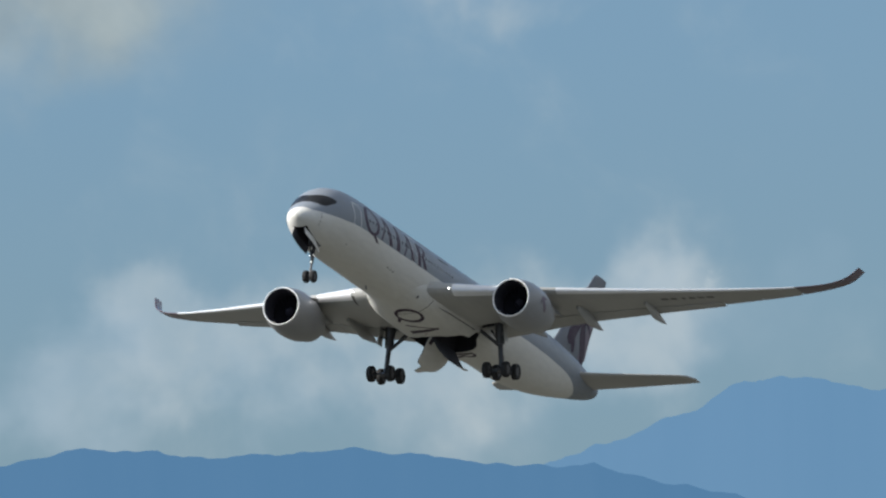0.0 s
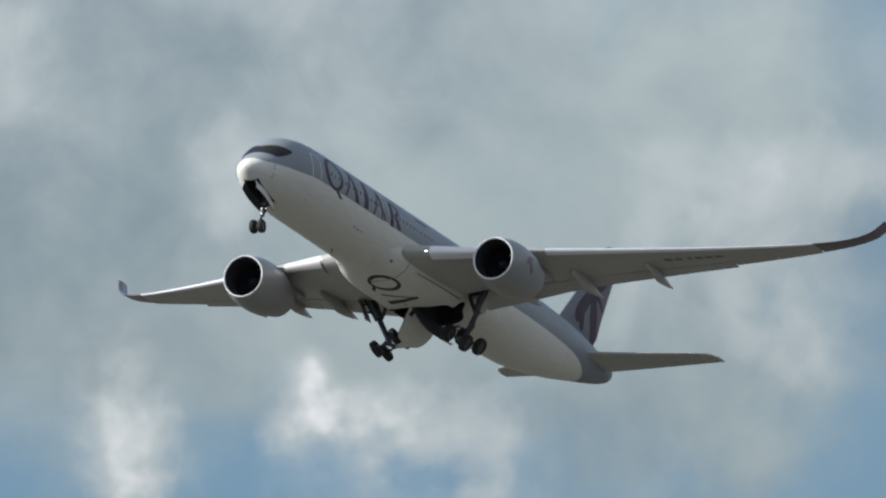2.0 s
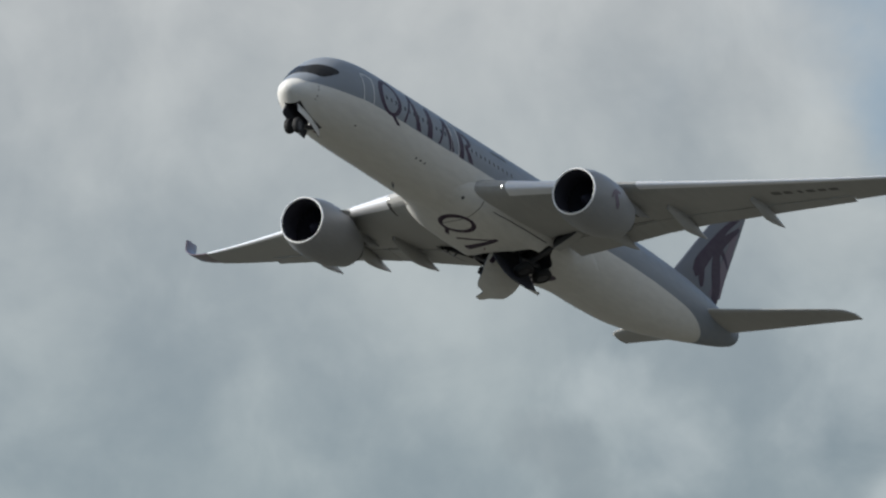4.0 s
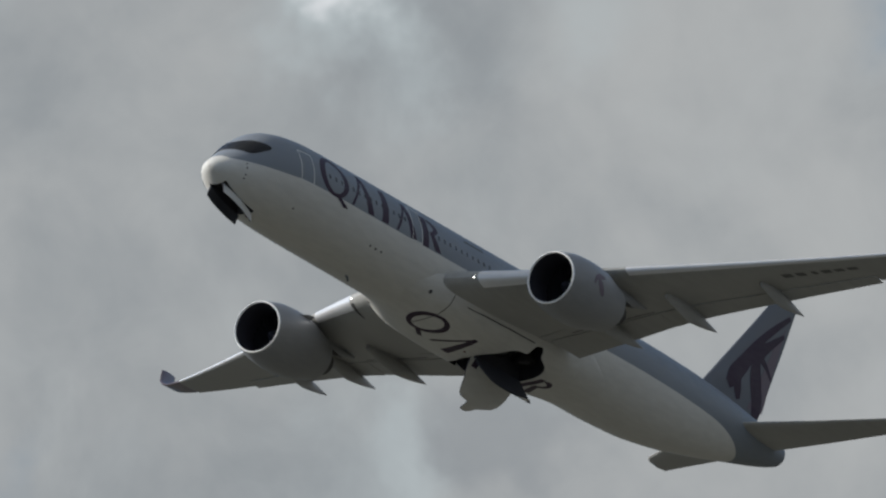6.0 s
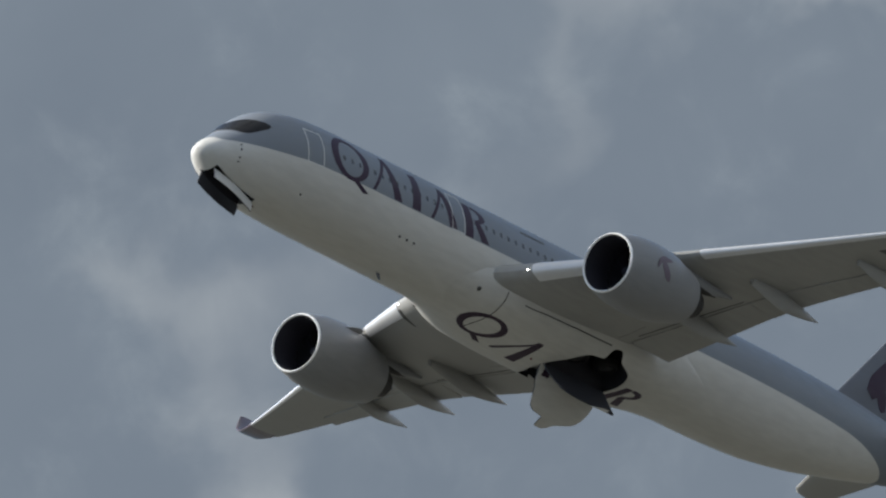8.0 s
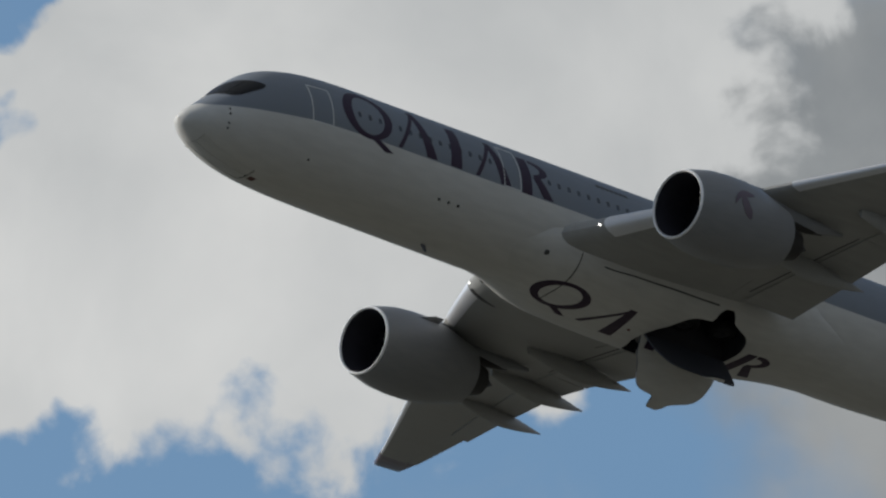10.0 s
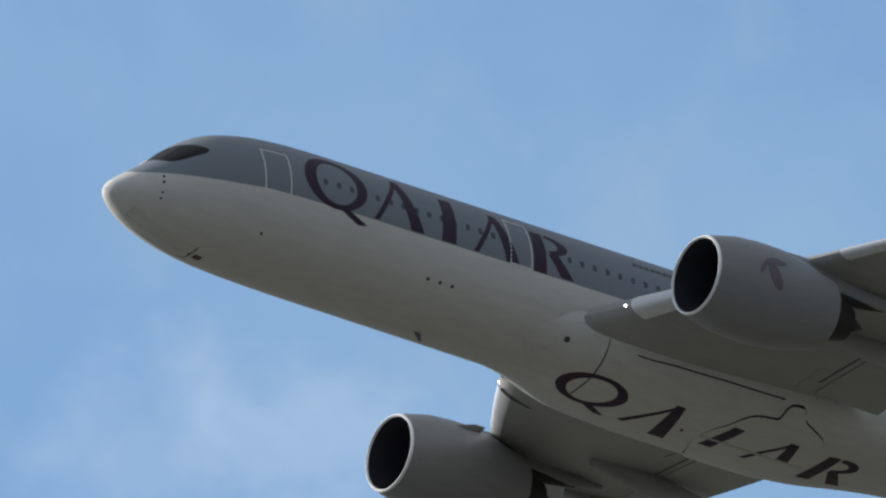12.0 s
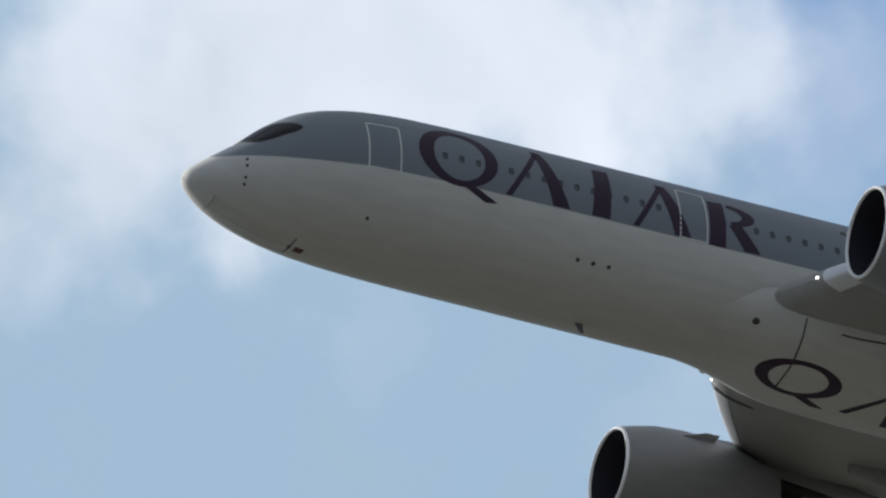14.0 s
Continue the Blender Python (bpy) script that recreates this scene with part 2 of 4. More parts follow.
# ---------- materials ----------
def material(name, colour, rough=0.5, metal=0.0, grain=0.06, scale=1.5, bump=0.0, coat=0.0, dirt=0.0):
    """Painted or metal surface: colour drifts at two scales, a slight relief, streaks of dirt along the airflow."""
    m = bpy.data.materials.new(name)
    m.use_nodes = True
    nt = m.node_tree
    b = nt.nodes["Principled BSDF"]
    b.inputs["Roughness"].default_value, b.inputs["Metallic"].default_value = rough, metal
    b.inputs["Coat Weight"].default_value = coat
    b.inputs["Specular IOR Level"].default_value = 0.3 if metal == 0 else 0.5
    b.inputs["Coat Roughness"].default_value = 0.15
    coord = nt.nodes.new("ShaderNodeTexCoord")
    big = nt.nodes.new("ShaderNodeTexNoise")
    big.inputs["Scale"].default_value, big.inputs["Detail"].default_value = scale * 0.25, 4
    fine = nt.nodes.new("ShaderNodeTexNoise")
    fine.inputs["Scale"].default_value, fine.inputs["Detail"].default_value = scale * 4, 5
    stretch = nt.nodes.new("ShaderNodeMapping")
    stretch.inputs["Scale"].default_value = (0.22, 1.0, 1.0)
    nt.links.new(coord.outputs["Object"], stretch.inputs["Vector"])
    for n in (big, fine):
        nt.links.new(stretch.outputs["Vector"], n.inputs["Vector"])
    add = nt.nodes.new("ShaderNodeMath")
    add.operation = "ADD"
    nt.links.new(big.outputs["Fac"], add.inputs[0])
    nt.links.new(fine.outputs["Fac"], add.inputs[1])
    span = nt.nodes.new("ShaderNodeMapRange")
    span.inputs["From Min"].default_value, span.inputs["From Max"].default_value = 0.7, 1.3
    span.inputs["To Min"].default_value, span.inputs["To Max"].default_value = 1 - grain - dirt, 1 + grain
    nt.links.new(add.outputs[0], span.inputs["Value"])
    tint = nt.nodes.new("ShaderNodeVectorMath")
    tint.operation = "SCALE"
    tint.inputs[0].default_value = colour
    nt.links.new(span.outputs["Result"], tint.inputs["Scale"])
    nt.links.new(tint.outputs["Vector"], b.inputs["Base Color"])
    wear = nt.nodes.new("ShaderNodeMapRange")
    wear.inputs["From Min"].default_value, wear.inputs["From Max"].default_value = 0.3, 0.7
    wear.inputs["To Min"].default_value, wear.inputs["To Max"].default_value = max(0.03, rough - 0.07), min(1, rough + 0.07)
    nt.links.new(fine.outputs["Fac"], wear.inputs["Value"])
    nt.links.new(wear.outputs["Result"], b.inputs["Roughness"])
    if bump:
        n = nt.nodes.new("ShaderNodeBump")
        n.inputs["Strength"].default_value, n.inputs["Distance"].default_value = bump, 0.02
        nt.links.new(fine.outputs["Fac"], n.inputs["Height"])
        nt.links.new(n.outputs["Normal"], b.inputs["Normal"])
    return m


def livery_material():
    """Pearl-grey crown over a cream belly; the paint line lifts at the nose and drops round the tail cone."""
    m = material("fuselage_paint", (0.59, 0.585, 0.56), 0.5, grain=0.05, scale=0.8, coat=0.04, dirt=0.05)
    nt = m.node_tree
    b = nt.nodes["Principled BSDF"]
    cream = b.inputs["Base Color"].links[0].from_socket
    split = nt.nodes.new("ShaderNodeSeparateXYZ")
    coord = nt.nodes.new("ShaderNodeTexCoord")
    nt.links.new(coord.outputs["Object"], split.inputs[0])

    def op(kind, a, c, d=None):
        n = nt.nodes.new("ShaderNodeMath")
        n.operation = kind
        for i, v in enumerate((a, c, d)):
            if v is None:
                continue
            if isinstance(v, (int, float)):
                n.inputs[i].default_value = v
            else:
                nt.links.new(v, n.inputs[i])
        return n.outputs[0]

    x, z = split.outputs["X"], split.outputs["Z"]
    nose = op("MAXIMUM", op("MULTIPLY_ADD", x, 1 / 6.0, 1.0), 0.0)          # 1 at the nose, 0 from 6 m aft
    tail = op("MAXIMUM", op("MULTIPLY_ADD", x, -1.0, -53.0), 0.0)           # metres aft of station 53
    radome = op("MULTIPLY", op("MAXIMUM", op("ADD", x, 0.95), 0.0), 1.2)      # the white radome reaches over the top
    line = op("ADD", op("MULTIPLY_ADD", op("MULTIPLY", nose, op("SUBTRACT", 1.0, nose)), -0.4, 0.05), radome)
    line = op("SUBTRACT", line, op("MULTIPLY", op("MULTIPLY", tail, tail), 0.024))
    edge = nt.nodes.new("ShaderNodeMapRange")
    nt.links.new(op("SUBTRACT", z, line), edge.inputs["Value"])
    edge.inputs["From Min"].default_value, edge.inputs["From Max"].default_value = -0.02, 0.02
    n = nt.nodes.new("ShaderNodeMix")
    n.data_type = "RGBA"
    nt.links.new(edge.outputs["Result"], n.inputs["Factor"])
    nt.links.new(cream, n.inputs["A"])
    n.inputs["B"].default_value = (0.18, 0.203, 0.235, 1)
    nt.links.new(n.outputs["Result"], b.inputs["Base Color"])
    return m


PAINT = livery_material()
CREAM = material("cream_paint", (0.575, 0.57, 0.545), 0.5, grain=0.06, scale=0.8, coat=0.04, dirt=0.06)
GREY = material("pearl_grey_paint", (0.125, 0.137, 0.162), 0.5, grain=0.05, scale=1.0, coat=0.03, dirt=0.04)
WING = material("wing_grey_paint", (0.34, 0.34, 0.33), 0.48, grain=0.07, scale=0.7, coat=0.03, dirt=0.06)
NACELLE = material("nacelle_paint", (0.245, 0.25, 0.258), 0.42, grain=0.05, scale=0.9, coat=0.08, dirt=0.05)
BARE = material("polished_aluminium", (0.72, 0.73, 0.75), 0.36, 0.4, grain=0.04, scale=3)
LIP = material("intake_lip_metal", (0.86, 0.86, 0.86), 0.42, 0.35, grain=0.03, scale=3)
TITANIUM = material("heat_stained_titanium", (0.035, 0.032, 0.032), 0.5, 0.6, grain=0.15, scale=3)
MAROON = material("burgundy_paint", (0.03, 0.013, 0.034), 0.55, grain=0.08, scale=1.2, coat=0.0)
MAUVE = material("faded_mauve_paint", (0.15, 0.12, 0.15), 0.55, grain=0.08, scale=1.2, coat=0.0)
# shade inside the gear doors and wheel bays is put into these dark colours
LINING = material("shaded_door_lining", (0.055, 0.058, 0.072), 0.6, grain=0.2, scale=4)
DARK = material("shaded_bay_lining", (0.036, 0.036, 0.044), 0.7, grain=0.3, scale=4)
# the intake's deep shade is put into the near-black liner and blade colours
LINER = material("shaded_intake_liner", (0.034, 0.034, 0.044), 0.7, grain=0.12, scale=3)
BLADE = material("shaded_fan_blade", (0.016, 0.016, 0.02), 0.7, 0.0, grain=0.1, scale=3)
RUBBER = material("tyre_rubber", (0.02, 0.02, 0.021), 0.75, grain=0.2, scale=6, bump=0.2)
STEEL = material("gear_steel_grey", (0.05, 0.051, 0.056), 0.42, 0.3, grain=0.12, scale=4)
HUB = material("wheel_hub_metal", (0.07, 0.07, 0.074), 0.55, 0.3, grain=0.1, scale=5)
PORTHOLE = material("cabin_window_glass", (0.07, 0.077, 0.088), 0.2, grain=0.1, scale=2)
GLASS = material("cockpit_glass", (0.012, 0.013, 0.016), 0.36, grain=0.1, scale=2)
SEAM = material("dark_sealant", (0.07, 0.07, 0.07), 0.6, grain=0.15, scale=3)
OUTLINE = material("white_door_outline", (0.62, 0.63, 0.62), 0.4, grain=0.04)
RED = material("red_marking", (0.09, 0.03, 0.025), 0.4, grain=0.1, scale=3)
GLASS.node_tree.nodes["Principled BSDF"].inputs["Specular IOR Level"].default_value = 0.15
# gloss cut as well, to keep the painted intake shade dark
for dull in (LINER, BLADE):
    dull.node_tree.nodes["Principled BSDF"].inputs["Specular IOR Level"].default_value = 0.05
GROUND = material("dry_airfield_grass", (0.08, 0.079, 0.067), 0.95, grain=0.25, scale=0.02)


def lamp_material(name, colour, strength):
    m = bpy.data.materials.new(name)
    m.use_nodes = True
    b = m.node_tree.nodes["Principled BSDF"]
    b.inputs["Base Color"].default_value = (*colour, 1)
    b.inputs["Emission Color"].default_value = (*colour, 1)
    b.inputs["Emission Strength"].default_value = strength
    return m


LANDING = lamp_material("landing_light_glow", (1.0, 0.98, 0.92), 6.0)
TAXI = lamp_material("taxi_light_glow", (1.0, 0.98, 0.92), 0.8)
BEACON = lamp_material("beacon_red", (0.12, 0.01, 0.01), 0.0)


# ---------- mesh helpers ----------
def part(name, bm, mat, parent=None, label="", smooth=True):
    bmesh.ops.recalc_face_normals(bm, faces=bm.faces)
    me = bpy.data.meshes.new(name)
    bm.to_mesh(me)
    bm.free()
    for p in me.polygons:
        p.use_smooth = smooth and len(p.vertices) <= 4
    for one in (mat if isinstance(mat, (list, tuple)) else (mat,)):
        me.materials.append(one)
    if smooth:
        me.set_sharp_from_angle(angle=radians(38))
    ob = new(name, me)
    ob.parent = parent
    if label:
        tagged(ob, label)
    return ob


def spline(xs, ys):
    """A smooth curve through the points, as a function."""
    xs, ys = np.array(xs, float), np.array(ys, float)
    d = np.diff(ys) / np.diff(xs)
    m = np.empty_like(ys)
    m[0], m[-1] = d[0], d[-1]
    for i in range(1, len(xs) - 1):
        if d[i - 1] * d[i] <= 0:
            m[i] = 0
        else:
            h0, h1 = xs[i] - xs[i - 1], xs[i + 1] - xs[i]
            w0, w1 = 2 * h1 + h0, h1 + 2 * h0
            m[i] = (w0 + w1) / (w0 / d[i - 1] + w1 / d[i])

    def at(x):
        x = min(max(x, xs[0]), xs[-1])
        i = min(int(np.searchsorted(xs, x, side="right")) - 1, len(xs) - 2)
        h = xs[i + 1] - xs[i]
        u = (x - xs[i]) / h
        return float((2 * u**3 - 3 * u**2 + 1) * ys[i] + (u**3 - 2 * u**2 + u) * h * m[i]
                     + (3 * u**2 - 2 * u**3) * ys[i + 1] + (u**3 - u**2) * h * m[i + 1])
    return at


def loft(rings, cap=True, closed=True):
    bm = bmesh.new()
    rows = [[bm.verts.new(v) for v in ring] for ring in rings]
    n = len(rows[0])
    for a, b in zip(rows, rows[1:]):
        for i in range(n if closed else n - 1):
            j = (i + 1) % n
            bm.faces.new((a[i], a[j], b[j], b[i]))
    if cap:
        bm.faces.new(rows[0])
        bm.faces.new(rows[-1])
    return bm


def lathe_x(profile, segments=48, centre=(0, 0, 0), sweep=0.0, closed=False):
    """Turns (x, radius) pairs round the x axis."""
    rings = []
    for x, r in profile:
        rings.append([Vector((centre[0] + x, centre[1] + r * math.sin(2 * math.pi * k / segments),
                              centre[2] + r * math.cos(2 * math.pi * k / segments))) for k in range(segments)])
    if closed:
        rings.append(rings[0])
    bm = loft(rings, cap=False)
    bmesh.ops.remove_doubles(bm, verts=bm.verts, dist=1e-4)
    return bm


def tube(bm, a, b, r0, r1=None, segments=14):
    """A capped rod from a to b, added to bm."""
    a, b = Vector(a), Vector(b)
    r1 = r0 if r1 is None else r1
    q = (b - a).to_track_quat("Z", "Y")
    rows = []
    for p, r in ((a, r0), (b, r1)):
        rows.append([bm.verts.new(p + q @ Vector((r * math.cos(2 * math.pi * k / segments), r * math.sin(2 * math.pi * k / segments), 0)))
                     for k in range(segments)])
    for k in range(segments):
        bm.faces.new((rows[0][k], rows[0][(k + 1) % segments], rows[1][(k + 1) % segments], rows[1][k]))
    bm.faces.new(rows[0])
    bm.faces.new(rows[1])
    return bm


def box(bm, lo, hi):
    x0, y0, z0 = lo
    x1, y1, z1 = hi
    v = [bm.verts.new(p) for p in ((x0, y0, z0), (x1, y0, z0), (x1, y1, z0), (x0, y1, z0), (x0, y0, z1), (x1, y0, z1), (x1, y1, z1), (x0, y1, z1))]
    for f in ((0, 1, 2, 3), (4, 5, 6, 7), (0, 1, 5, 4), (1, 2, 6, 5), (2, 3, 7, 6), (3, 0, 4, 7)):
        bm.faces.new([v[i] for i in f])
    return bm


# ---------- the setting ----------
def build_ground():
    bm = bmesh.new()
    rings, spokes = [0, 20, 60, 150, 400, 900, 1800, 3200, 4950], 96
    rows = []
    for r in rings[1:]:
        rows.append([bm.verts.new((r * math.cos(2 * math.pi * k / spokes), r * math.sin(2 * math.pi * k / spokes),
                                   0.0 if r < 30 else -0.15 * noise.noise((r * math.cos(k), k, 0)) - 0.2)) for k in range(spokes)])
    centre = bm.verts.new((0, 0, 0))
    for k in range(spokes):
        bm.faces.new((centre, rows[0][k], rows[0][(k + 1) % spokes]))
        for a, b in zip(rows, rows[1:]):
            bm.faces.new((a[k], b[k], b[(k + 1) % spokes], a[(k + 1) % spokes]))
    tagged(part("ground", bm, GROUND), "wide flat airfield ground of dry pale grass", "ground", kind="structure")


build_ground()


def build_ridge(name, mat, radius, depth, headings, heights, label):
    """A hazy range of hills: a terrain strip that climbs to its crest and falls away behind."""
    crest = spline(headings, heights)
    bm = bmesh.new()
    rows = []
    for k in range(1801):
        h = headings[0] + (headings[-1] - headings[0]) * k / 1800
        top = radius * math.tan(radians(crest(h) + 0.012))
        rough = radius * radians(0.018 * noise.noise((h * 9, radius, 0)) + 0.007 * noise.noise((h * 23, radius, 4)) + 0.003 * noise.noise((h * 80, radius, 7)))
        row = []
        for j in range(9):
            u = j / 8
            r = radius - depth * (1 - u)
            z = -2 + (top + 2) * u**1.4 * (1 + (0.03 * noise.noise((h * 3, u * 4, 2)) if 0 < u < 1 else 0)) + rough * u**8
            row.append(bm.verts.new((r * math.cos(radians(h)), r * math.sin(radians(h)), z)))
        row.append(bm.verts.new(((radius + 160) * math.cos(radians(h)), (radius + 160) * math.sin(radians(h)), -4)))
        rows.append(row)
    for a, b in zip(rows, rows[1:]):
        for j in range(9):
            bm.faces.new((a[j], a[j + 1], b[j + 1], b[j]))
    tagged(part(name, bm, mat), label, "mountains", kind="structure")


# the air's haze is put in as blue emission over near-black hills
def haze_glow_material(name, colour, glow):
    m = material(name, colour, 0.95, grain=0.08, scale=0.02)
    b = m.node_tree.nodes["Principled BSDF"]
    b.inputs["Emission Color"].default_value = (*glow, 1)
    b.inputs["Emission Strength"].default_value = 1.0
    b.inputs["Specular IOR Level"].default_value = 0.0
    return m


FAR_HILLS = haze_glow_material("far_hill_haze_glow", (0.004, 0.005, 0.006), (0.085, 0.175, 0.285))
NEAR_HILLS = haze_glow_material("near_hill_haze_glow", (0.004, 0.005, 0.006), (0.055, 0.132, 0.235))
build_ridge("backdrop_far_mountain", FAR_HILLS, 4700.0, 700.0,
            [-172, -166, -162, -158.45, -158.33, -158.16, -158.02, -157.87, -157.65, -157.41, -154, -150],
            [1.2, 2.0, 2.4, 2.56, 2.58, 2.61, 2.6, 2.53, 2.44, 2.36, 1.6, 1.0], "blue mountain far behind the airfield, haze put in as glow")
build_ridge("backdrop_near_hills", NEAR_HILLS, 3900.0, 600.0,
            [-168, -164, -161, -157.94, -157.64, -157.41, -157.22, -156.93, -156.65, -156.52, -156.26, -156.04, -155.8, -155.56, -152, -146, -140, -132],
            [1.2, 1.5, 1.6, 2.23, 2.3, 2.34, 2.34, 2.38, 2.4, 2.39, 2.38, 2.4, 2.41, 2.36, 2.2, 1.9, 1.6, 1.2], "low line of blue hills, haze put in as glow")


# ---------- the airliner: x forward from the nose, y to port, z up from the fuselage axis ----------
airliner = new("airliner")
tagged(airliner, "grey and cream twin-engine wide-body airliner climbing after take-off", "airplane")

STATION = [0.0, 0.12, 0.45, 1.0, 2.0, 3.0, 4.0, 5.0, 6.5, 8.0, 10.0, 43.0, 47.0, 51.0, 55.0, 59.0, 62.0, 63.5, 64.3]
top_of = spline(STATION, [-0.6, -0.36, -0.06, 0.36, 1.14, 2.02, 2.64, 2.99, 3.25, 3.35, 3.37, 3.36, 3.35, 3.3, 3.17, 2.87, 2.5, 2.24, 2.05])
low_of = spline(STATION, [-0.6, -0.84, -1.12, -1.46, -1.88, -2.16, -2.33, -2.43, -2.5, -2.54, -2.56, -2.84, -2.74, -2.32, -1.6, -0.72, -0.05, 0.35, 0.62])
wide_of = spline(STATION, [0.0, 0.32, 0.72, 1.14, 1.68, 2.09, 2.4, 2.61, 2.82, 2.92, 2.98, 2.98, 2.88, 2.62, 2.2, 1.66, 1.2, 0.93, 0.74])


def skin(s, a, out=0.0):
    """A point of the fuselage's skin at station s and angle a (0 at the top, 90 to port)."""
    t, b, w = top_of(s), low_of(s), wide_of(s)
    h = (t - b) / 2
    return Vector((-s, (w + out) * math.sin(a), (t + b) / 2 + (h + out) * math.cos(a)))


def side(s, z, out=0.012, sign=1):
    """A point of the skin at station s and height z."""
    t, b = top_of(s), low_of(s)
    c = max(-1, min(1, (z - (t + b) / 2) / ((t - b) / 2)))
    p = skin(s, math.acos(c), out)
    p.y *= sign
    return p


def cut_hole(bm, x0, x1, y0, y1, zmax):
    """Cuts a straight-sided hole through the lower skin."""
    lo, hi = min(x0, x1), max(x0, x1)

    def near(f, pad=0.0):
        c = f.calc_center_median()
        return lo - pad < c.x < hi + pad and y0 - pad < c.y < y1 + pad and c.z < zmax

    for co, no in (((lo, 0, 0), (1, 0, 0)), ((hi, 0, 0), (1, 0, 0)), ((0, y0, 0), (0, 1, 0)), ((0, y1, 0), (0, 1, 0))):
        faces = [f for f in bm.faces if near(f, 1.2)]
        geom = list({v for f in faces for v in f.verts}) + list({e for f in faces for e in f.edges}) + faces
        bmesh.ops.bisect_plane(bm, geom=geom, plane_co=co, plane_no=no, dist=0.002)
    bmesh.ops.delete(bm, geom=[f for f in bm.faces if near(f)], context="FACES")


NOSE_BAY = (-1.05, -4.22, -0.62, 0.62)


def build_fuselage():
    stations = [0.0, 0.03, 0.08, 0.15, 0.25, 0.4, 0.6, 0.8] + list(np.arange(1.0, 11, 0.33)) + list(np.arange(11, 43, 1.0)) + list(np.arange(43, 64.31, 0.5)) + [64.3]
    stations = sorted(set(round(float(s), 3) for s in stations) | {1.05, 4.22, 29.45, 34.75})
    rings = [[skin(s, 2 * math.pi * k / 72) for k in range(72)] for s in stations]
    bm = loft(rings)
    cut_hole(bm, *NOSE_BAY, -0.9)
    cut_hole(bm, -29.45, -34.75, -2.66, 2.66, -0.6)
    body = part("fuselage", bm, PAINT, airliner, "pearl-grey over cream painted fuselage")
    # exhaust of the auxiliary power unit
    ring = [(-64.28, 0.66), (-64.55, 0.56), (-64.62, 0.42), (-64.3, 0.34)]
    part("tail_exhaust", lathe_x(ring, 24, (0, 0, 1.34)), TITANIUM, airliner, "dark exhaust cone")
    return body


fuselage = build_fuselage()


# ---------- belly fairing ----------
fair_w = spline([18.0, 20, 22, 25, 30, 36, 40, 43.5], [1.9, 2.3, 2.9, 3.4, 3.45, 3.3, 2.6, 2.0])
fair_b = spline([18.0, 20, 22, 24, 28, 34, 38, 41, 43.5], [-2.57, -2.65, -2.8, -3.0, -3.18, -3.2, -3.08, -2.92, -2.7])


def belly(s, y, out=0.012):
    """The fairing's underside: flat in the middle, rounded at the flanks."""
    w, b = fair_w(s), fair_b(s)
    u = min(abs(y) / w, 1.0)
    top = -1.0
    z = top + (b - out - top) * (1 - u**3.2) ** (1 / 2.4)
    # the fairing melts into the fuselage fore and aft
    f = max((s - 34.5) / 8.0, (23.0 - s) / 4.5, 0.0)
    f = min(f, 1.0)
    f = f * f * (3 - 2 * f)
    h, mid = (top_of(s) - low_of(s)) / 2, (top_of(s) + low_of(s)) / 2
    body = mid - h * math.sqrt(max(0.0, 1 - (y / wide_of(s)) ** 2)) - out + 0.03
    return Vector((-s, y, z * (1 - f) + body * f))


BAY_FRONT, BAY_REAR = 29.5, 34.7
bay_edge = spline([29.5, 29.62, 29.85, 30.1, 30.4, 30.8, 31.3, 31.62, 31.72, 31.95, 32.45, 32.68, 32.85, 33.3, 34.0, 34.3, 34.55, 34.66, 34.7],
                  [0.08, 0.9, 1.35, 1.95, 2.3, 2.47, 2.53, 2.58, 2.95, 3.12, 3.14, 3.0, 2.78, 2.6, 2.32, 2.0, 1.4, 0.8, 0.08])
BAY_STATIONS = sorted(set(np.linspace(29.5, 34.7, 53).round(3)) | {29.55, 29.58, 29.62, 31.66, 31.69, 31.72, 34.62, 34.66, 34.68})


def build_fairing():
    bm = bmesh.new()

    def sheet(stations, row):
        rows = [[bm.verts.new(belly(s, y, 0.0)) for y in row(s)] for s in stations]
        for p, q in zip(rows, rows[1:]):
            for i in range(len(p) - 1):
                bm.faces.new((p[i], p[i + 1], q[i + 1], q[i]))

    def whole(s):
        return [fair_w(s) * math.sin(math.pi * (k / 64 - 0.5)) for k in range(65)]

    # whole skin before and behind the wheel bays; between them two flanks and the keel
    sheet(np.linspace(18.0, BAY_FRONT, 32), whole)
    sheet(np.linspace(BAY_REAR, 43.5, 24), whole)
    sheet(BAY_STATIONS, lambda s: [-0.05, 0.0, 0.05])
    for sign in (1, -1):
        sheet(BAY_STATIONS, lambda s: [sign * (bay_edge(s) + (fair_w(s) - bay_edge(s)) * math.sin(math.pi * k / 56)) for k in range(29)])
    return part("belly_fairing", bm, CREAM, airliner, "cream belly fairing")


fairing = build_fairing()

# ---------- wings ----------
SPAN = [2.0, 4.35, 10.5, 17.0, 24.0, 28.5, 30.6, 31.8, 32.4]
lead_of = spline(SPAN, [21.2, 22.5, 26.65, 31.6, 36.95, 40.4, 42.1, 43.3, 44.4])
trail_of = spline(SPAN, [35.9, 35.75, 36.0, 37.95, 40.75, 42.65, 43.75, 44.9, 45.9])
rise_of = spline(SPAN, [-1.35, -1.15, -0.3, 0.8, 2.1, 3.1, 3.8, 4.65, 5.8])
thick_of = spline(SPAN, [0.145, 0.14, 0.115, 0.105, 0.1, 0.095, 0.09, 0.085, 0.08])


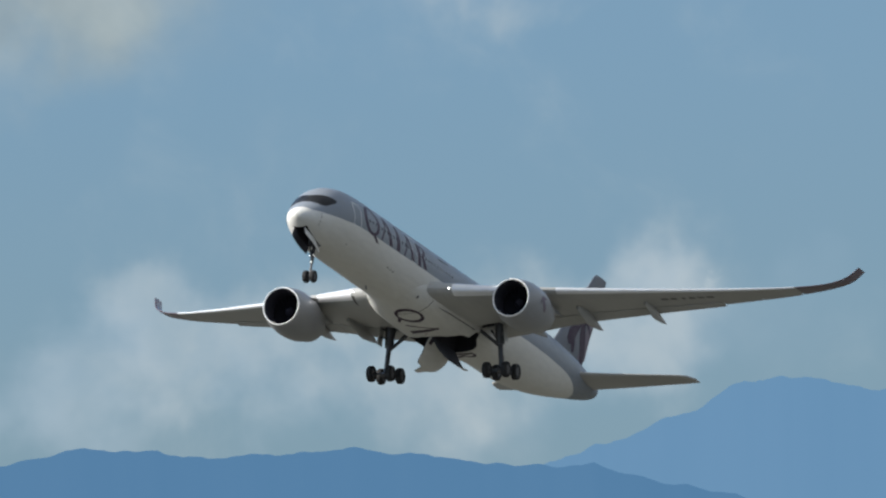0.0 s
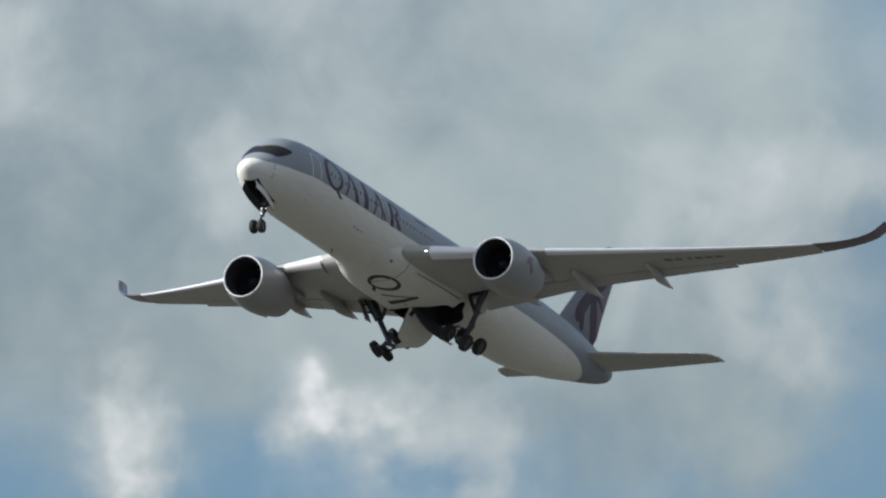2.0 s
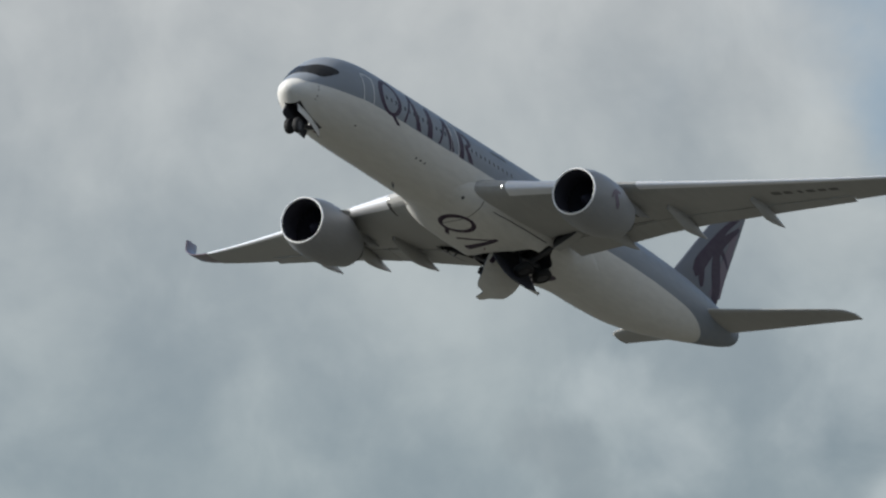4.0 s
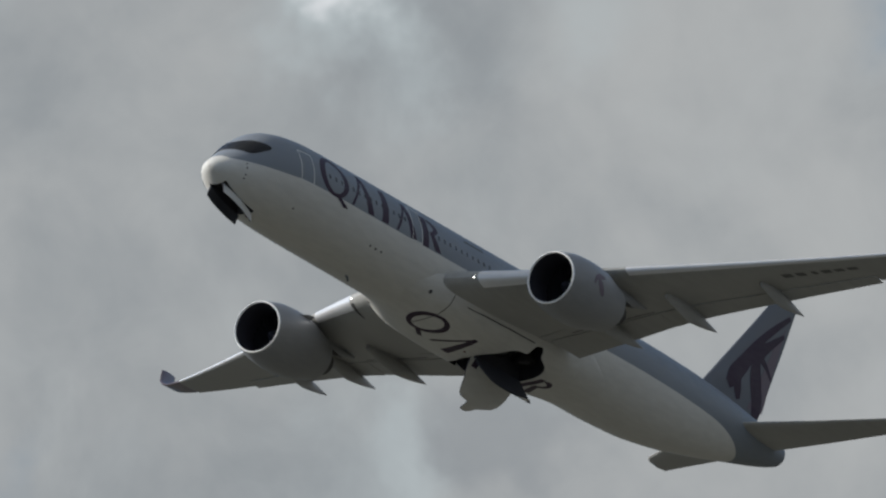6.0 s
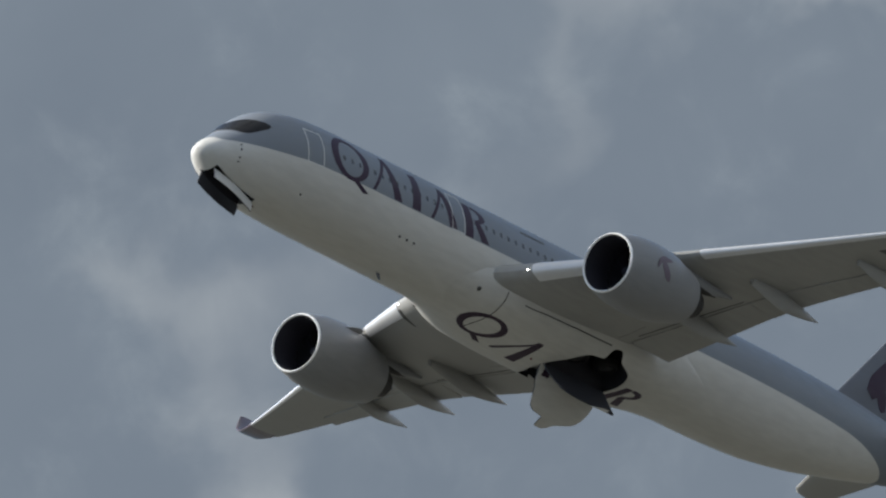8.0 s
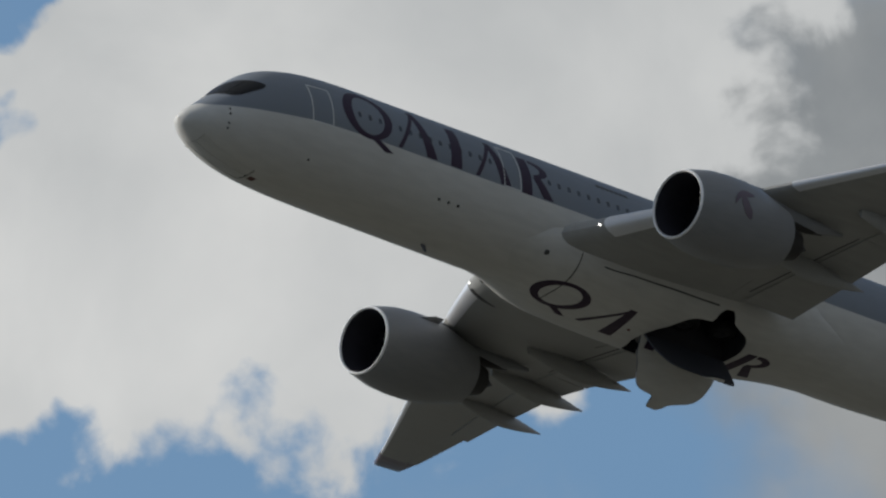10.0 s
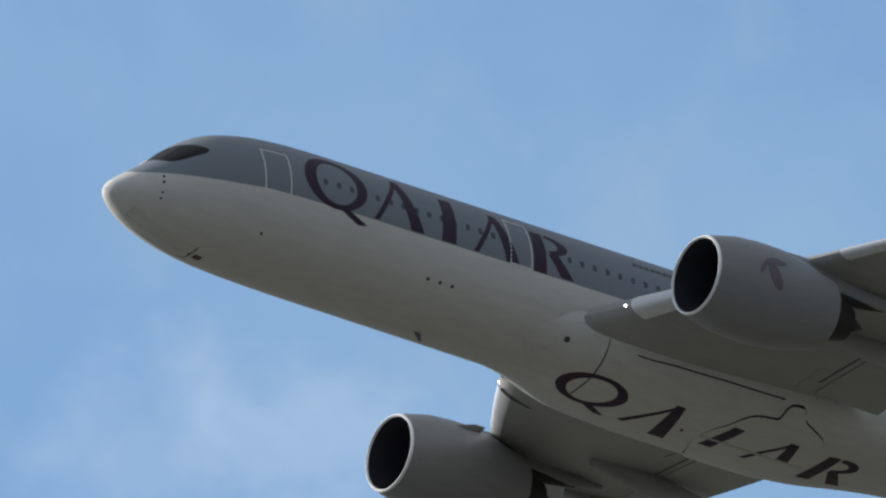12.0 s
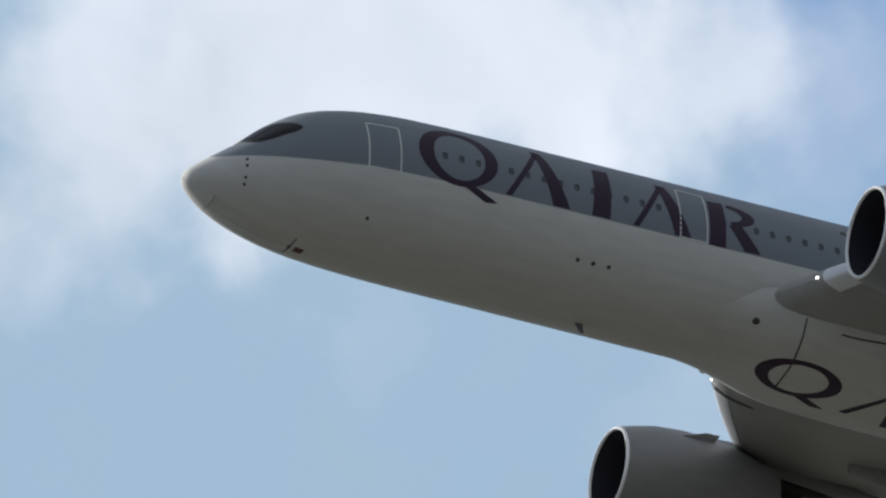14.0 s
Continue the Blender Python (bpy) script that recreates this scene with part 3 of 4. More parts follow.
def foil(u, upper, t):
    """Half-thickness and camber at chord fraction u."""
    h = 5 * t * (0.2969 * math.sqrt(u) - 0.126 * u - 0.3516 * u**2 + 0.2843 * u**3 - 0.1036 * u**4)
    camber = 0.018 * math.sin(math.pi * u**0.8)
    return camber + (h if upper else -h)


def wing_point(y, u, upper, sign=1, out=0.0):
    lead, trail, z = lead_of(y), trail_of(y), rise_of(y)
    c = trail - lead
    d = 0.05
    lean = math.atan2(rise_of(min(y + d, 32.4)) - rise_of(y - d), min(y + d, 32.4) - y + d)
    if sign < 0:
        z -= 0.45 * (y / 30) ** 2
        lead -= 0.025 * (y - 8)
    off = foil(u, upper, thick_of(y)) * c + (out if upper else -out)
    incid = 0.03 * (1 - y / 33) * c * (0.3 - u)
    p = Vector((-(lead + u * c) + (out if u < 0.02 else 0), y - off * math.sin(lean), z + off * math.cos(lean) + incid))
    p.y *= sign
    return p


def wing_ring(y, u0, u1, n, sign, out=0.0):
    us = [u0 + (u1 - u0) * (0.5 - 0.5 * math.cos(math.pi * k / n)) for k in range(n + 1)]
    return [wing_point(y, u, True, sign, out) for u in reversed(us)] + [wing_point(y, u, False, sign, out) for u in (us if u0 > 0.001 else us[1:])]


LEG_SLOT = (31.6, 32.5)


def wing_low(s, y, sign, out=0.0):
    """A point of the wing's underside at station s."""
    lead = lead_of(y) - (0.025 * (y - 8) if sign < 0 else 0.0)
    return wing_point(y, (s - lead) / (trail_of(y) - lead), False, sign, out)


def build_wing(sign):
    ys = list(np.linspace(2.0, 28.4, 30))
    bm = loft([wing_ring(y, 0, 0.78, 16, sign) for y in ys])
    y0, y1 = sorted((sign * 3.2, sign * 5.3))
    cut_hole(bm, -LEG_SLOT[0], -LEG_SLOT[1], y0, y1, -1.0)
    wing = part("wing", bm, WING, airliner, "grey painted swept wing")
    tip = [28.4, 29.0, 29.6, 30.2, 30.7, 31.1, 31.5, 31.8, 32.05, 32.25, 32.38]
    part("winglet", loft([wing_ring(y, 0, 1, 16, sign) for y in tip]), WINGLET, wing, "upswept burgundy wing tip")
    # bare-metal slats along the leading edge
    for a, b in ((4.6, 9.0), (11.9, 15.2), (15.2, 18.5), (18.5, 21.8), (21.8, 25.1), (25.1, 28.3)):
        part("slat", loft([wing_ring(y, 0, 0.05, 8, sign, 0.015) for y in np.linspace(a, b, 8)], cap=False), BARE, wing, "bare-metal leading-edge slat")
    # flaps set for take-off, and the ailerons
    for name, a, b, droop, back in (("flap", 3.6, 10.45, 6, 0.13), ("flap", 10.48, 22.393, 7, 0.12), ("aileron", 22.4, 25.3, 2, 0.03), ("aileron", 25.35, 28.3, 2, 0.03)):
        rings = []
        for y in np.linspace(a, b, 12):
            ring = wing_ring(y, 0.765, 1.0, 6, sign)
            hinge = (ring[6] + ring[7]) / 2
            turn = Matrix.Rotation(radians(-droop), 3, "Y")
            rings.append([hinge + turn @ (p - hinge) + Vector((-back, 0, -0.05 if back > 0.1 else 0)) for p in ring])
        part(name, loft(rings), WING, wing)
    # flap track fairings
    for y, tip_s, tip_z, size in ((7.8, 36.4, -1.65, 0.44), (12.3, 37.6, -0.9, 0.42), (17.2, 39.6, 0.04, 0.36)):
        y0 = y
        tip = Vector((-tip_s, y * sign, tip_z))
        under = wing_point(y, 0.45, False, sign)
        rings = []
        for k in range(15):
            u = k / 14
            x = under.x + (tip.x - under.x) * u
            top = under.z + (tip.z - under.z) * u**1.2
            r = size * math.sqrt(max(0.0004, math.sin(math.pi * min(1, u * 0.55 + 0.06)) if u < 0.8 else 1.0)) * (1 - max(0, u - 0.45) / 0.55) ** 0.8
            r = max(r, 0.02)
            deep = 1.45 * r
            rings.append([Vector((x, y0 * sign + r * 0.62 * math.sin(2 * math.pi * j / 16), top - deep * 0.35 + deep * math.cos(2 * math.pi * j / 16))) for j in range(16)])
        part("flap_track_fairing", loft(rings), WING, wing)
    # lens of the landing light in the wing root
    bm = bmesh.new()
    at = wing_point(4.42, 0.0, True, sign) + Vector((0.03 if sign > 0 else -0.02, 0, 0))
    bmesh.ops.create_uvsphere(bm, u_segments=14, v_segments=8, radius=0.045, matrix=Matrix.Translation(at))
    part("landing_light", bm, LANDING, wing, "lit landing light in the wing root")
    return wing


WINGLET = material("winglet_paint", (0.13, 0.10, 0.12), 0.4, grain=0.08, scale=1.0, coat=0.2)
wing_port = build_wing(1)
wing_starboard = build_wing(-1)


# ---------- engines ----------
def build_engine(sign):
    c = (-21.4, 10.6 if sign > 0 else -10.38, -2.35)
    outer = [(-0.08, 1.652), (-0.2, 1.692), (-0.35, 1.735), (-0.7, 1.82), (-1.4, 1.97), (-2.4, 2.04), (-3.4, 2.03), (-4.4, 1.92), (-5.4, 1.66), (-6.2, 1.47)]
    inner = [(-6.2, 1.42), (-5.2, 1.5), (-3.0, 1.5), (-1.7, 1.48), (-0.8, 1.45), (-0.2, 1.53)]
    nacelle = part("engine_nacelle", lathe_x(outer + inner, 64, c), NACELLE, airliner, "smooth grey engine nacelle")
    lip = [(-0.1, 1.668), (-0.05, 1.65), (-0.015, 1.628), (0.0, 1.6), (-0.01, 1.575), (-0.05, 1.55), (-0.1, 1.535)]
    part("intake_lip", lathe_x(lip, 64, c), LIP, nacelle, "polished metal intake lip")
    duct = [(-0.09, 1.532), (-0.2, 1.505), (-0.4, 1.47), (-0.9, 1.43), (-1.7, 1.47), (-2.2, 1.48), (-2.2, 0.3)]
    part("intake_duct", lathe_x(duct, 48, c), LINER, nacelle, "intake duct with its shade painted in")
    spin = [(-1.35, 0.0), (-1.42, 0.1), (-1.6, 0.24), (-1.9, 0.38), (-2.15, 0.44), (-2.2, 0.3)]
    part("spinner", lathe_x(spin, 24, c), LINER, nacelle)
    for k in range(22):
        a = 2 * math.pi * k / 22
        blade = bmesh.new()
        rows = []
        for i in range(5):
            r = 0.4 + 1.05 * i / 4
            tw = radians(25 + 38 * i / 4)
            chord = 0.32 + 0.1 * i / 4
            dx, dt = chord * math.cos(tw), chord * math.sin(tw)
            ring = [Vector((c[0] - 1.95 + e * dx / 2 + g * 0.012, c[1] + r * math.sin(a) + e * dt / 2 * math.cos(a), c[2] + r * math.cos(a) - e * dt / 2 * math.sin(a)))
                    for e, g in ((-1, 0), (0, 1), (1, 0), (0, -1))]
            rows.append([blade.verts.new(p) for p in ring])
        for p, q in zip(rows, rows[1:]):
            for j in range(4):
                blade.faces.new((p[j], p[(j + 1) % 4], q[(j + 1) % 4], q[j]))
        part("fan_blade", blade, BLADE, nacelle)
    core = [(-5.6, 1.1), (-6.4, 1.02), (-7.0, 0.86), (-7.5, 0.72), (-7.5, 0.66), (-6.2, 0.75)]
    part("core_cowl", lathe_x(core, 36, c), TITANIUM, nacelle, "dark heat-stained core nozzle")
    plug = [(-6.2, 0.55), (-7.2, 0.5), (-7.9, 0.28), (-8.4, 0.0)]
    part("exhaust_plug", lathe_x(plug, 28, c), TITANIUM, nacelle)
    # pylon
    rings = []
    for s, zt, zb, w in ((22.6, -0.42, -0.8, 0.05), (23.6, -0.2, -0.9, 0.22), (25.5, -0.05, -1.0, 0.28), (27.3, 0.0, -1.2, 0.3), (28.8, -0.5, -1.5, 0.3), (30.5, -0.7, -1.35, 0.24), (32.2, -0.8, -1.0, 0.06)):
        zm, h = (zt + zb) / 2, (zt - zb) / 2
        rings.append([Vector((-s, c[1] + w * math.sin(2 * math.pi * k / 16), zm + h * math.cos(2 * math.pi * k / 16))) for k in range(16)])
    part("pylon", loft(rings), NACELLE, nacelle)
    # dark heat shield behind the pylon
    rings = []
    for s, zt, zb, w in ((27.2, -0.9, -1.5, 0.2), (28.0, -1.0, -1.62, 0.3), (28.9, -1.08, -1.58, 0.28), (29.9, -1.16, -1.46, 0.18), (30.8, -1.24, -1.32, 0.04)):
        zm, h = (zt + zb) / 2, (zt - zb) / 2
        rings.append([Vector((-s, c[1] + w * math.sin(2 * math.pi * k / 16), zm + h * math.cos(2 * math.pi * k / 16))) for k in range(16)])
    part("pylon_heat_shield", loft(rings), TITANIUM, nacelle, "dark heat shield under the pylon")
    # vortex strake on the inboard flank
    a = radians(52)
    for name, s0, s1, hgt in (("strake", 23.3, 24.8, 0.4),):
        up = Vector((0, -sign * math.sin(a), math.cos(a)))
        cen = Vector((0, c[1], c[2]))
        bm = bmesh.new()
        thick = Vector((0, sign * math.cos(a), math.sin(a))) * 0.02
        pts = [Vector((-s0, 0, 0)) + cen + up * 1.93, Vector((-s1, 0, 0)) + cen + up * 1.9, Vector((-s1 - 0.15, 0, 0)) + cen + up * (1.93 + hgt), Vector((-s1 + 0.35, 0, 0)) + cen + up * (1.93 + hgt)]
        va = [bm.verts.new(p + thick) for p in pts]
        vb = [bm.verts.new(p - thick) for p in pts]
        bm.faces.new(va)
        bm.faces.new(vb)
        for i in range(4):
            bm.faces.new((va[i], va[(i + 1) % 4], vb[(i + 1) % 4], vb[i]))
        part(name, bm, NACELLE, nacelle, smooth=False)
    return nacelle


engine_port = build_engine(1)
engine_starboard = build_engine(-1)


# ---------- tail ----------
def surface_ring(lead, trail, thick, place, n=14):
    c = trail - lead
    us = [0.5 - 0.5 * math.cos(math.pi * k / n) for k in range(n + 1)]
    up = [(u, foil(u, True, thick) - 0.018 * math.sin(math.pi * u**0.8)) for u in us]
    return [place(-(lead + u * c), h * c) for u, h in reversed(up)] + [place(-(lead + u * c), -h * c) for u, h in up[1:-1]]


FIN_Z = [2.2, 3.4, 4.2, 6.5, 9.0, 10.8, 11.35, 11.6]
fin_lead = spline(FIN_Z, [54.1, 55.3, 56.1, 58.45, 61.0, 62.8, 63.35, 63.75])
fin_trail = spline(FIN_Z, [61.6, 62.3, 62.7, 63.8, 65.0, 65.8, 66.05, 66.1])

fin_thick = spline([2.2, 3.4, 4.6, 11.6], [0.05, 0.07, 0.1, 0.1])


def build_tail():
    fin = part("vertical_fin", loft([surface_ring(fin_lead(z), fin_trail(z), fin_thick(z), lambda x, h, z=z: Vector((x, h, z)), 48) for z in [2.2 + 0.2 * k for k in range(47)] + [11.5, 11.6]]),
               GREY, airliner, "grey tail fin with burgundy emblem")
    for sign in (1, -1):
        rings = []
        for y, lead, trail, z in ((0.6, 56.3, 62.2, 0.92), (1.5, 57.1, 62.7, 1.02), (4, 59.3, 63.85, 1.42), (7, 61.85, 65.2, 1.93), (8.6, 63.2, 65.95, 2.2), (9.1, 63.9, 66.2, 2.3), (9.37, 65.0, 66.45, 2.37)):
            rings.append(surface_ring(lead, trail, 0.095, lambda x, h, y=y, z=z: Vector((x, y * sign, z + h))))
        part("horizontal_stabilizer", loft(rings), WING, airliner, "grey horizontal tailplane")
    return fin


fin = build_tail()


# ---------- flat marks laid on the skin ----------
def grid_mark(name, corners, place, mat, parent, n=10, m=4, label=""):
    """A four-cornered mark (u, v pairs) wrapped on a surface by place(u, v, out), 12 mm proud with closed edges."""
    bm = bmesh.new()
    (u0, v0), (u1, v1), (u2, v2), (u3, v3) = corners
    layers = []
    for out in (0.003, 0.014):
        rows = []
        for i in range(n + 1):
            row = []
            for j in range(m + 1):
                a, b = i / n, j / m
                u = (u0 * (1 - a) + u1 * a) * (1 - b) + (u3 * (1 - a) + u2 * a) * b
                v = (v0 * (1 - a) + v1 * a) * (1 - b) + (v3 * (1 - a) + v2 * a) * b
                row.append(bm.verts.new(place(u, v, out)))
            rows.append(row)
        layers.append(rows)
        for i in range(n):
            for j in range(m):
                bm.faces.new((rows[i][j], rows[i + 1][j], rows[i + 1][j + 1], rows[i][j + 1]))
    low, high = layers
    for i in range(n):
        for j in (0, m):
            bm.faces.new((low[i][j], low[i + 1][j], high[i + 1][j], high[i][j]))
    for j in range(m):
        for i in (0, n):
            bm.faces.new((low[i][j], low[i][j + 1], high[i][j + 1], high[i][j]))
    return part(name, bm, mat, parent, label)


def ring_mark(name, centre, outer, inner, shift, place, mat, parent, start=0.0, end=360.0, segments=56, label=""):
    """An oval ring, its hole shifted so that the stroke swells on one side."""
    bm = bmesh.new()
    rows = []
    for k in range(segments + 1):
        a = radians(start + (end - start) * k / segments)
        row = []
        for f in (0.0, 0.5, 1.0):
            u = (centre[0] + inner[0] * math.cos(a) + shift) * (1 - f) + (centre[0] + outer[0] * math.cos(a)) * f
            v = (centre[1] + inner[1] * math.sin(a)) * (1 - f) + (centre[1] + outer[1] * math.sin(a)) * f
            row.append(bm.verts.new(place(u, v, 0.014)))
        for f in (1.0, 0.0):
            u = (centre[0] + inner[0] * math.cos(a) + shift) * (1 - f) + (centre[0] + outer[0] * math.cos(a)) * f
            v = (centre[1] + inner[1] * math.sin(a)) * (1 - f) + (centre[1] + outer[1] * math.sin(a)) * f
            row.append(bm.verts.new(place(u, v, 0.003)))
        rows.append(row)
    for a, b in zip(rows, rows[1:]):
        for j in range(5):
            bm.faces.new((a[j], a[(j + 1) % 5], b[(j + 1) % 5], b[j]))
    bmesh.ops.remove_doubles(bm, verts=bm.verts, dist=1e-4)
    return part(name, bm, mat, parent, label)


def on_side(sign):
    return lambda s, z, out: side(s, z, out, sign)


def on_belly(s, y, out):
    return belly(s, y, out)


def side_emblem(sign):
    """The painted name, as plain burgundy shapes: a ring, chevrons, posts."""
    at = on_side(sign)
    ring_mark("painted_ring", (9.28, 1.2), (1.5, 1.22), (0.98, 1.0), 0.04, at, MAROON, fuselage, label="burgundy painted ring")
    grid_mark("painted_bar", ((9.35, 0.08), (10.35, -0.38), (10.82, -0.32), (9.85, 0.12)), at, MAROON, fuselage)
    for s0, s1, s2, top in ((11.08, 12.5, 13.28, 2.38), (16.0, 17.27, 18.0, 2.2)):
        grid_mark("painted_stroke", ((s0, 0.1), (s1 - 0.12, top), (s1 + 0.1, top), (s0 + 0.24, 0.1)), at, MAROON, fuselage)
        grid_mark("painted_stroke", ((s2 - 0.36, 0.1), (s1 - 0.24, top), (s1 + 0.14, top), (s2 + 0.28, 0.1)), at, MAROON, fuselage)
    grid_mark("painted_post", ((14.42, 0.1), (14.6, 2.2), (15.2, 2.25), (15.12, 0.1)), at, MAROON, fuselage)
    grid_mark("painted_post", ((18.98, 0.06), (19.02, 2.0), (19.62, 2.05), (19.62, 0.06)), at, MAROON, fuselage)
    grid_mark("painted_bar", ((20.35, 0.12), (19.75, 1.05), (20.25, 1.1), (20.98, 0.12)), at, MAROON, fuselage)
    ring_mark("painted_arc", (19.7, 1.55), (1.1, 0.5), (0.62, 0.34), 0.0, at, MAROON, fuselage, -80, 85, 20)


def belly_emblem():
    ring_mark("painted_ring", (23.75, 0.45), (1.62, 1.2), (1.1, 0.96), 0.0, on_belly, MAROON, fairing, label="burgundy ring painted under the belly")
    grid_mark("painted_bar", ((23.9, -0.6), (24.95, -1.12), (25.4, -1.04), (24.5, -0.56)), on_belly, MAROON, fairing)
    grid_mark("painted_stroke", ((25.95, -0.85), (27.35, 1.6), (27.55, 1.6), (26.25, -0.87)), on_belly, MAROON, fairing)
    grid_mark("painted_stroke", ((27.7, -1.15), (27.2, 1.6), (27.65, 1.6), (28.5, -1.15)), on_belly, MAROON, fairing)
    grid_mark("painted_post", ((34.95, -0.8), (35.05, 1.45), (35.65, 1.45), (35.6, -0.8)), on_belly, MAROON, fairing)
    ring_mark("painted_arc", (35.7, 0.85), (1.2, 0.6), (0.72, 0.36), 0.0, on_belly, MAROON, fairing, -80, 85, 20)
    grid_mark("painted_bar", ((36.5, -0.85), (35.8, 0.3), (36.3, 0.35), (37.2, -0.85)), on_belly, MAROON, fairing)


for way in (1, -1):
    side_emblem(way)
belly_emblem()


# ---------- doors, windows, probes and seams of the fuselage ----------
def door_outline(s0, s1, z0, z1, sign):
    at = on_side(sign)
    w = 0.055
    grid_mark("door_outline", ((s0, z0), (s1, z0), (s1, z0 + w), (s0, z0 + w)), at, OUTLINE, fuselage, 8, 1)
    grid_mark("door_outline", ((s0, z1 - w), (s1, z1 - w), (s1, z1), (s0, z1)), at, OUTLINE, fuselage, 8, 1)
    grid_mark("door_outline", ((s0, z0 + w), (s0, z1 - w), (s0 + w, z1 - w), (s0 + w, z0 + w)), at, OUTLINE, fuselage, 12, 1)
    grid_mark("door_outline", ((s1 - w, z0 + w), (s1 - w, z1 - w), (s1, z1 - w), (s1, z0 + w)), at, OUTLINE, fuselage, 12, 1)


def build_cabin_windows():
    bm = bmesh.new()
    ring = []
    for k in range(20):
        a = 2 * math.pi * k / 20
        c, s = math.cos(a), math.sin(a)
        ring.append(((abs(c) ** 0.6) * math.copysign(0.1, c), (abs(s) ** 0.6) * math.copysign(0.145, s)))
    outer = [bm.verts.new((0.012, x, z)) for x, z in ring]
    inner = [bm.verts.new((0.004, x * 0.84, z * 0.88)) for x, z in ring]
    back = [bm.verts.new((-0.05, x, z)) for x, z in ring]
    for k in range(20):
        j = (k + 1) % 20
        bm.faces.new((outer[k], outer[j], inner[j], inner[k]))
        bm.faces.new((outer[k], outer[j], back[j], back[k]))
    bm.faces.new(inner)
    first = None
    for sign in (1, -1):
        for k in range(66):
            s = 8.12 + 0.635 * k
            if 17.6 < s < 19.1 or 38.3 < s < 39.8 or s > 27:
                continue
            p = side(s, 1.08, 0.0, sign)
            up = side(s, 1.28, 0.0, sign) - side(s, 0.88, 0.0, sign)
            n = Vector((0, up.z * sign, -up.y * sign)).normalized()
            if first is None:
                first = part("cabin_window", bm, PORTHOLE, fuselage, "small dark cabin window")
                ob = first
            else:
                ob = new("cabin_window", first.data)
                ob.parent = fuselage
            ob.matrix_basis = Matrix.Translation(p) @ Matrix((n, Vector((1, 0, 0)) if sign < 0 else Vector((-1, 0, 0)), up.normalized())).transposed().to_4x4()


def spot(name, s, z, r, mat, sign=1):
    """A small round port or drain, standing a little off the skin."""
    p = side(s, z, 0.0, sign)
    n = Vector((0, p.y, (p.z - 0.36))).normalized()
    q = n.to_track_quat("Z", "Y")
    bm = bmesh.new()
    bmesh.ops.create_cone(bm, cap_ends=True, segments=16, radius1=r, radius2=r * 0.8, depth=0.05, matrix=Matrix.Translation(p + n * 0.01) @ q.to_matrix().to_4x4())
    return part(name, bm, mat, fuselage)


def build_cockpit():
    """The dark mask round the flight-deck glass, with its panes set in."""
    def at(a, u, out):
        k = abs(a) / 62.0
        low = 1.72 + 0.5 * k**2
        high = 2.58 + 1.3 * k**1.6
        pinch = max(0.0, 1 - k**14) ** 0.5
        mid = (low + high) / 2 + 0.1 * k**6
        half = (high - low) / 2 * (0.25 + 0.75 * pinch)
        return skin(mid + (2 * u - 1) * half, radians(a), out)
    mask = grid_mark("cockpit_mask", ((-61.9, 0), (61.9, 0), (61.9, 1), (-61.9, 1)), at, GLASS, fuselage, 72, 8, "black mask round the cockpit glass")
    for a, b in ((-57, -40), (-38, -22), (-20, -1.2), (1.2, 20), (22, 38), (40, 57)):
        grid_mark("cockpit_pane", ((a, 0.14), (b, 0.14), (b, 0.86), (a, 0.86)), lambda x, u, out: at(x, u, out + 0.014), GLASS, mask, 12, 6)


build_cockpit()
build_cabin_windows()
for way in (1, -1):
    door_outline(5.9, 7.12, -0.02, 1.95, way)
    door_outline(17.82, 18.92, 0.06, 2.25, way)
    for z in (-0.2, -0.45, -0.88, -1.1):
        spot("air_data_probe", 1.8, z, 0.055, SEAM, way)
    for s in (14.2, 14.8, 15.4):
        spot("vent_port", s, -1.45, 0.085, SEAM, way)
    spot("vent_port", 6.25, -1.62, 0.07, SEAM, way)
grid_mark("red_marking", ((4.36, math.pi - 0.06), (4.7, math.pi - 0.06), (4.7, math.pi + 0.07), (4.36, math.pi + 0.07)), lambda s, a, out: skin(s, a, out), RED, fuselage, 6, 4, "small red warning patch")


def fin_blade(name, s, y, z, length, height, mat, parent):
    """A swept antenna blade under the belly."""
    bm = bmesh.new()
    pts = [(-s, z), (-s - length, z), (-s - length * 1.25, z - height), (-s - length * 0.8, z - height)]
    va = [bm.verts.new((x, y - 0.025, zz)) for x, zz in pts]
    vb = [bm.verts.new((x, y + 0.025, zz)) for x, zz in pts]
    bm.faces.new(va)
    bm.faces.new(vb)
    for i in range(4):
        bm.faces.new((va[i], va[(i + 1) % 4], vb[(i + 1) % 4], vb[i]))
    return part(name, bm, mat, parent, smooth=False)


fin_blade("antenna", 15.2, 0.0, -2.58, 0.3, 0.36, GREY, fuselage)

# a line of small lettering, too small to read
for k in range(7):
    grid_mark("small_inscription", ((24.3 + 0.3 * k, 1.98), (24.5 + 0.3 * k, 1.98), (24.5 + 0.3 * k, 2.16), (24.3 + 0.3 * k, 2.16)), on_side(1), SEAM, fuselage, 2, 2)

# seams of the belly fairing and wing root
def seam(points, place, width=0.03, parent=fairing):
    for (u0, v0), (u1, v1) in zip(points, points[1:]):
        d = Vector((u1 - u0, v1 - v0)).normalized() * width
        grid_mark("seam", ((u0 - d.y, v0 + d.x), (u1 - d.y, v1 + d.x), (u1 + d.y, v1 - d.x), (u0 + d.y, v0 - d.x)), place, SEAM, parent, 8, 1)


seam([(22.85, 3.0), (22.95, 2.2), (23.15, 0.9), (23.3, -0.5)], on_belly)
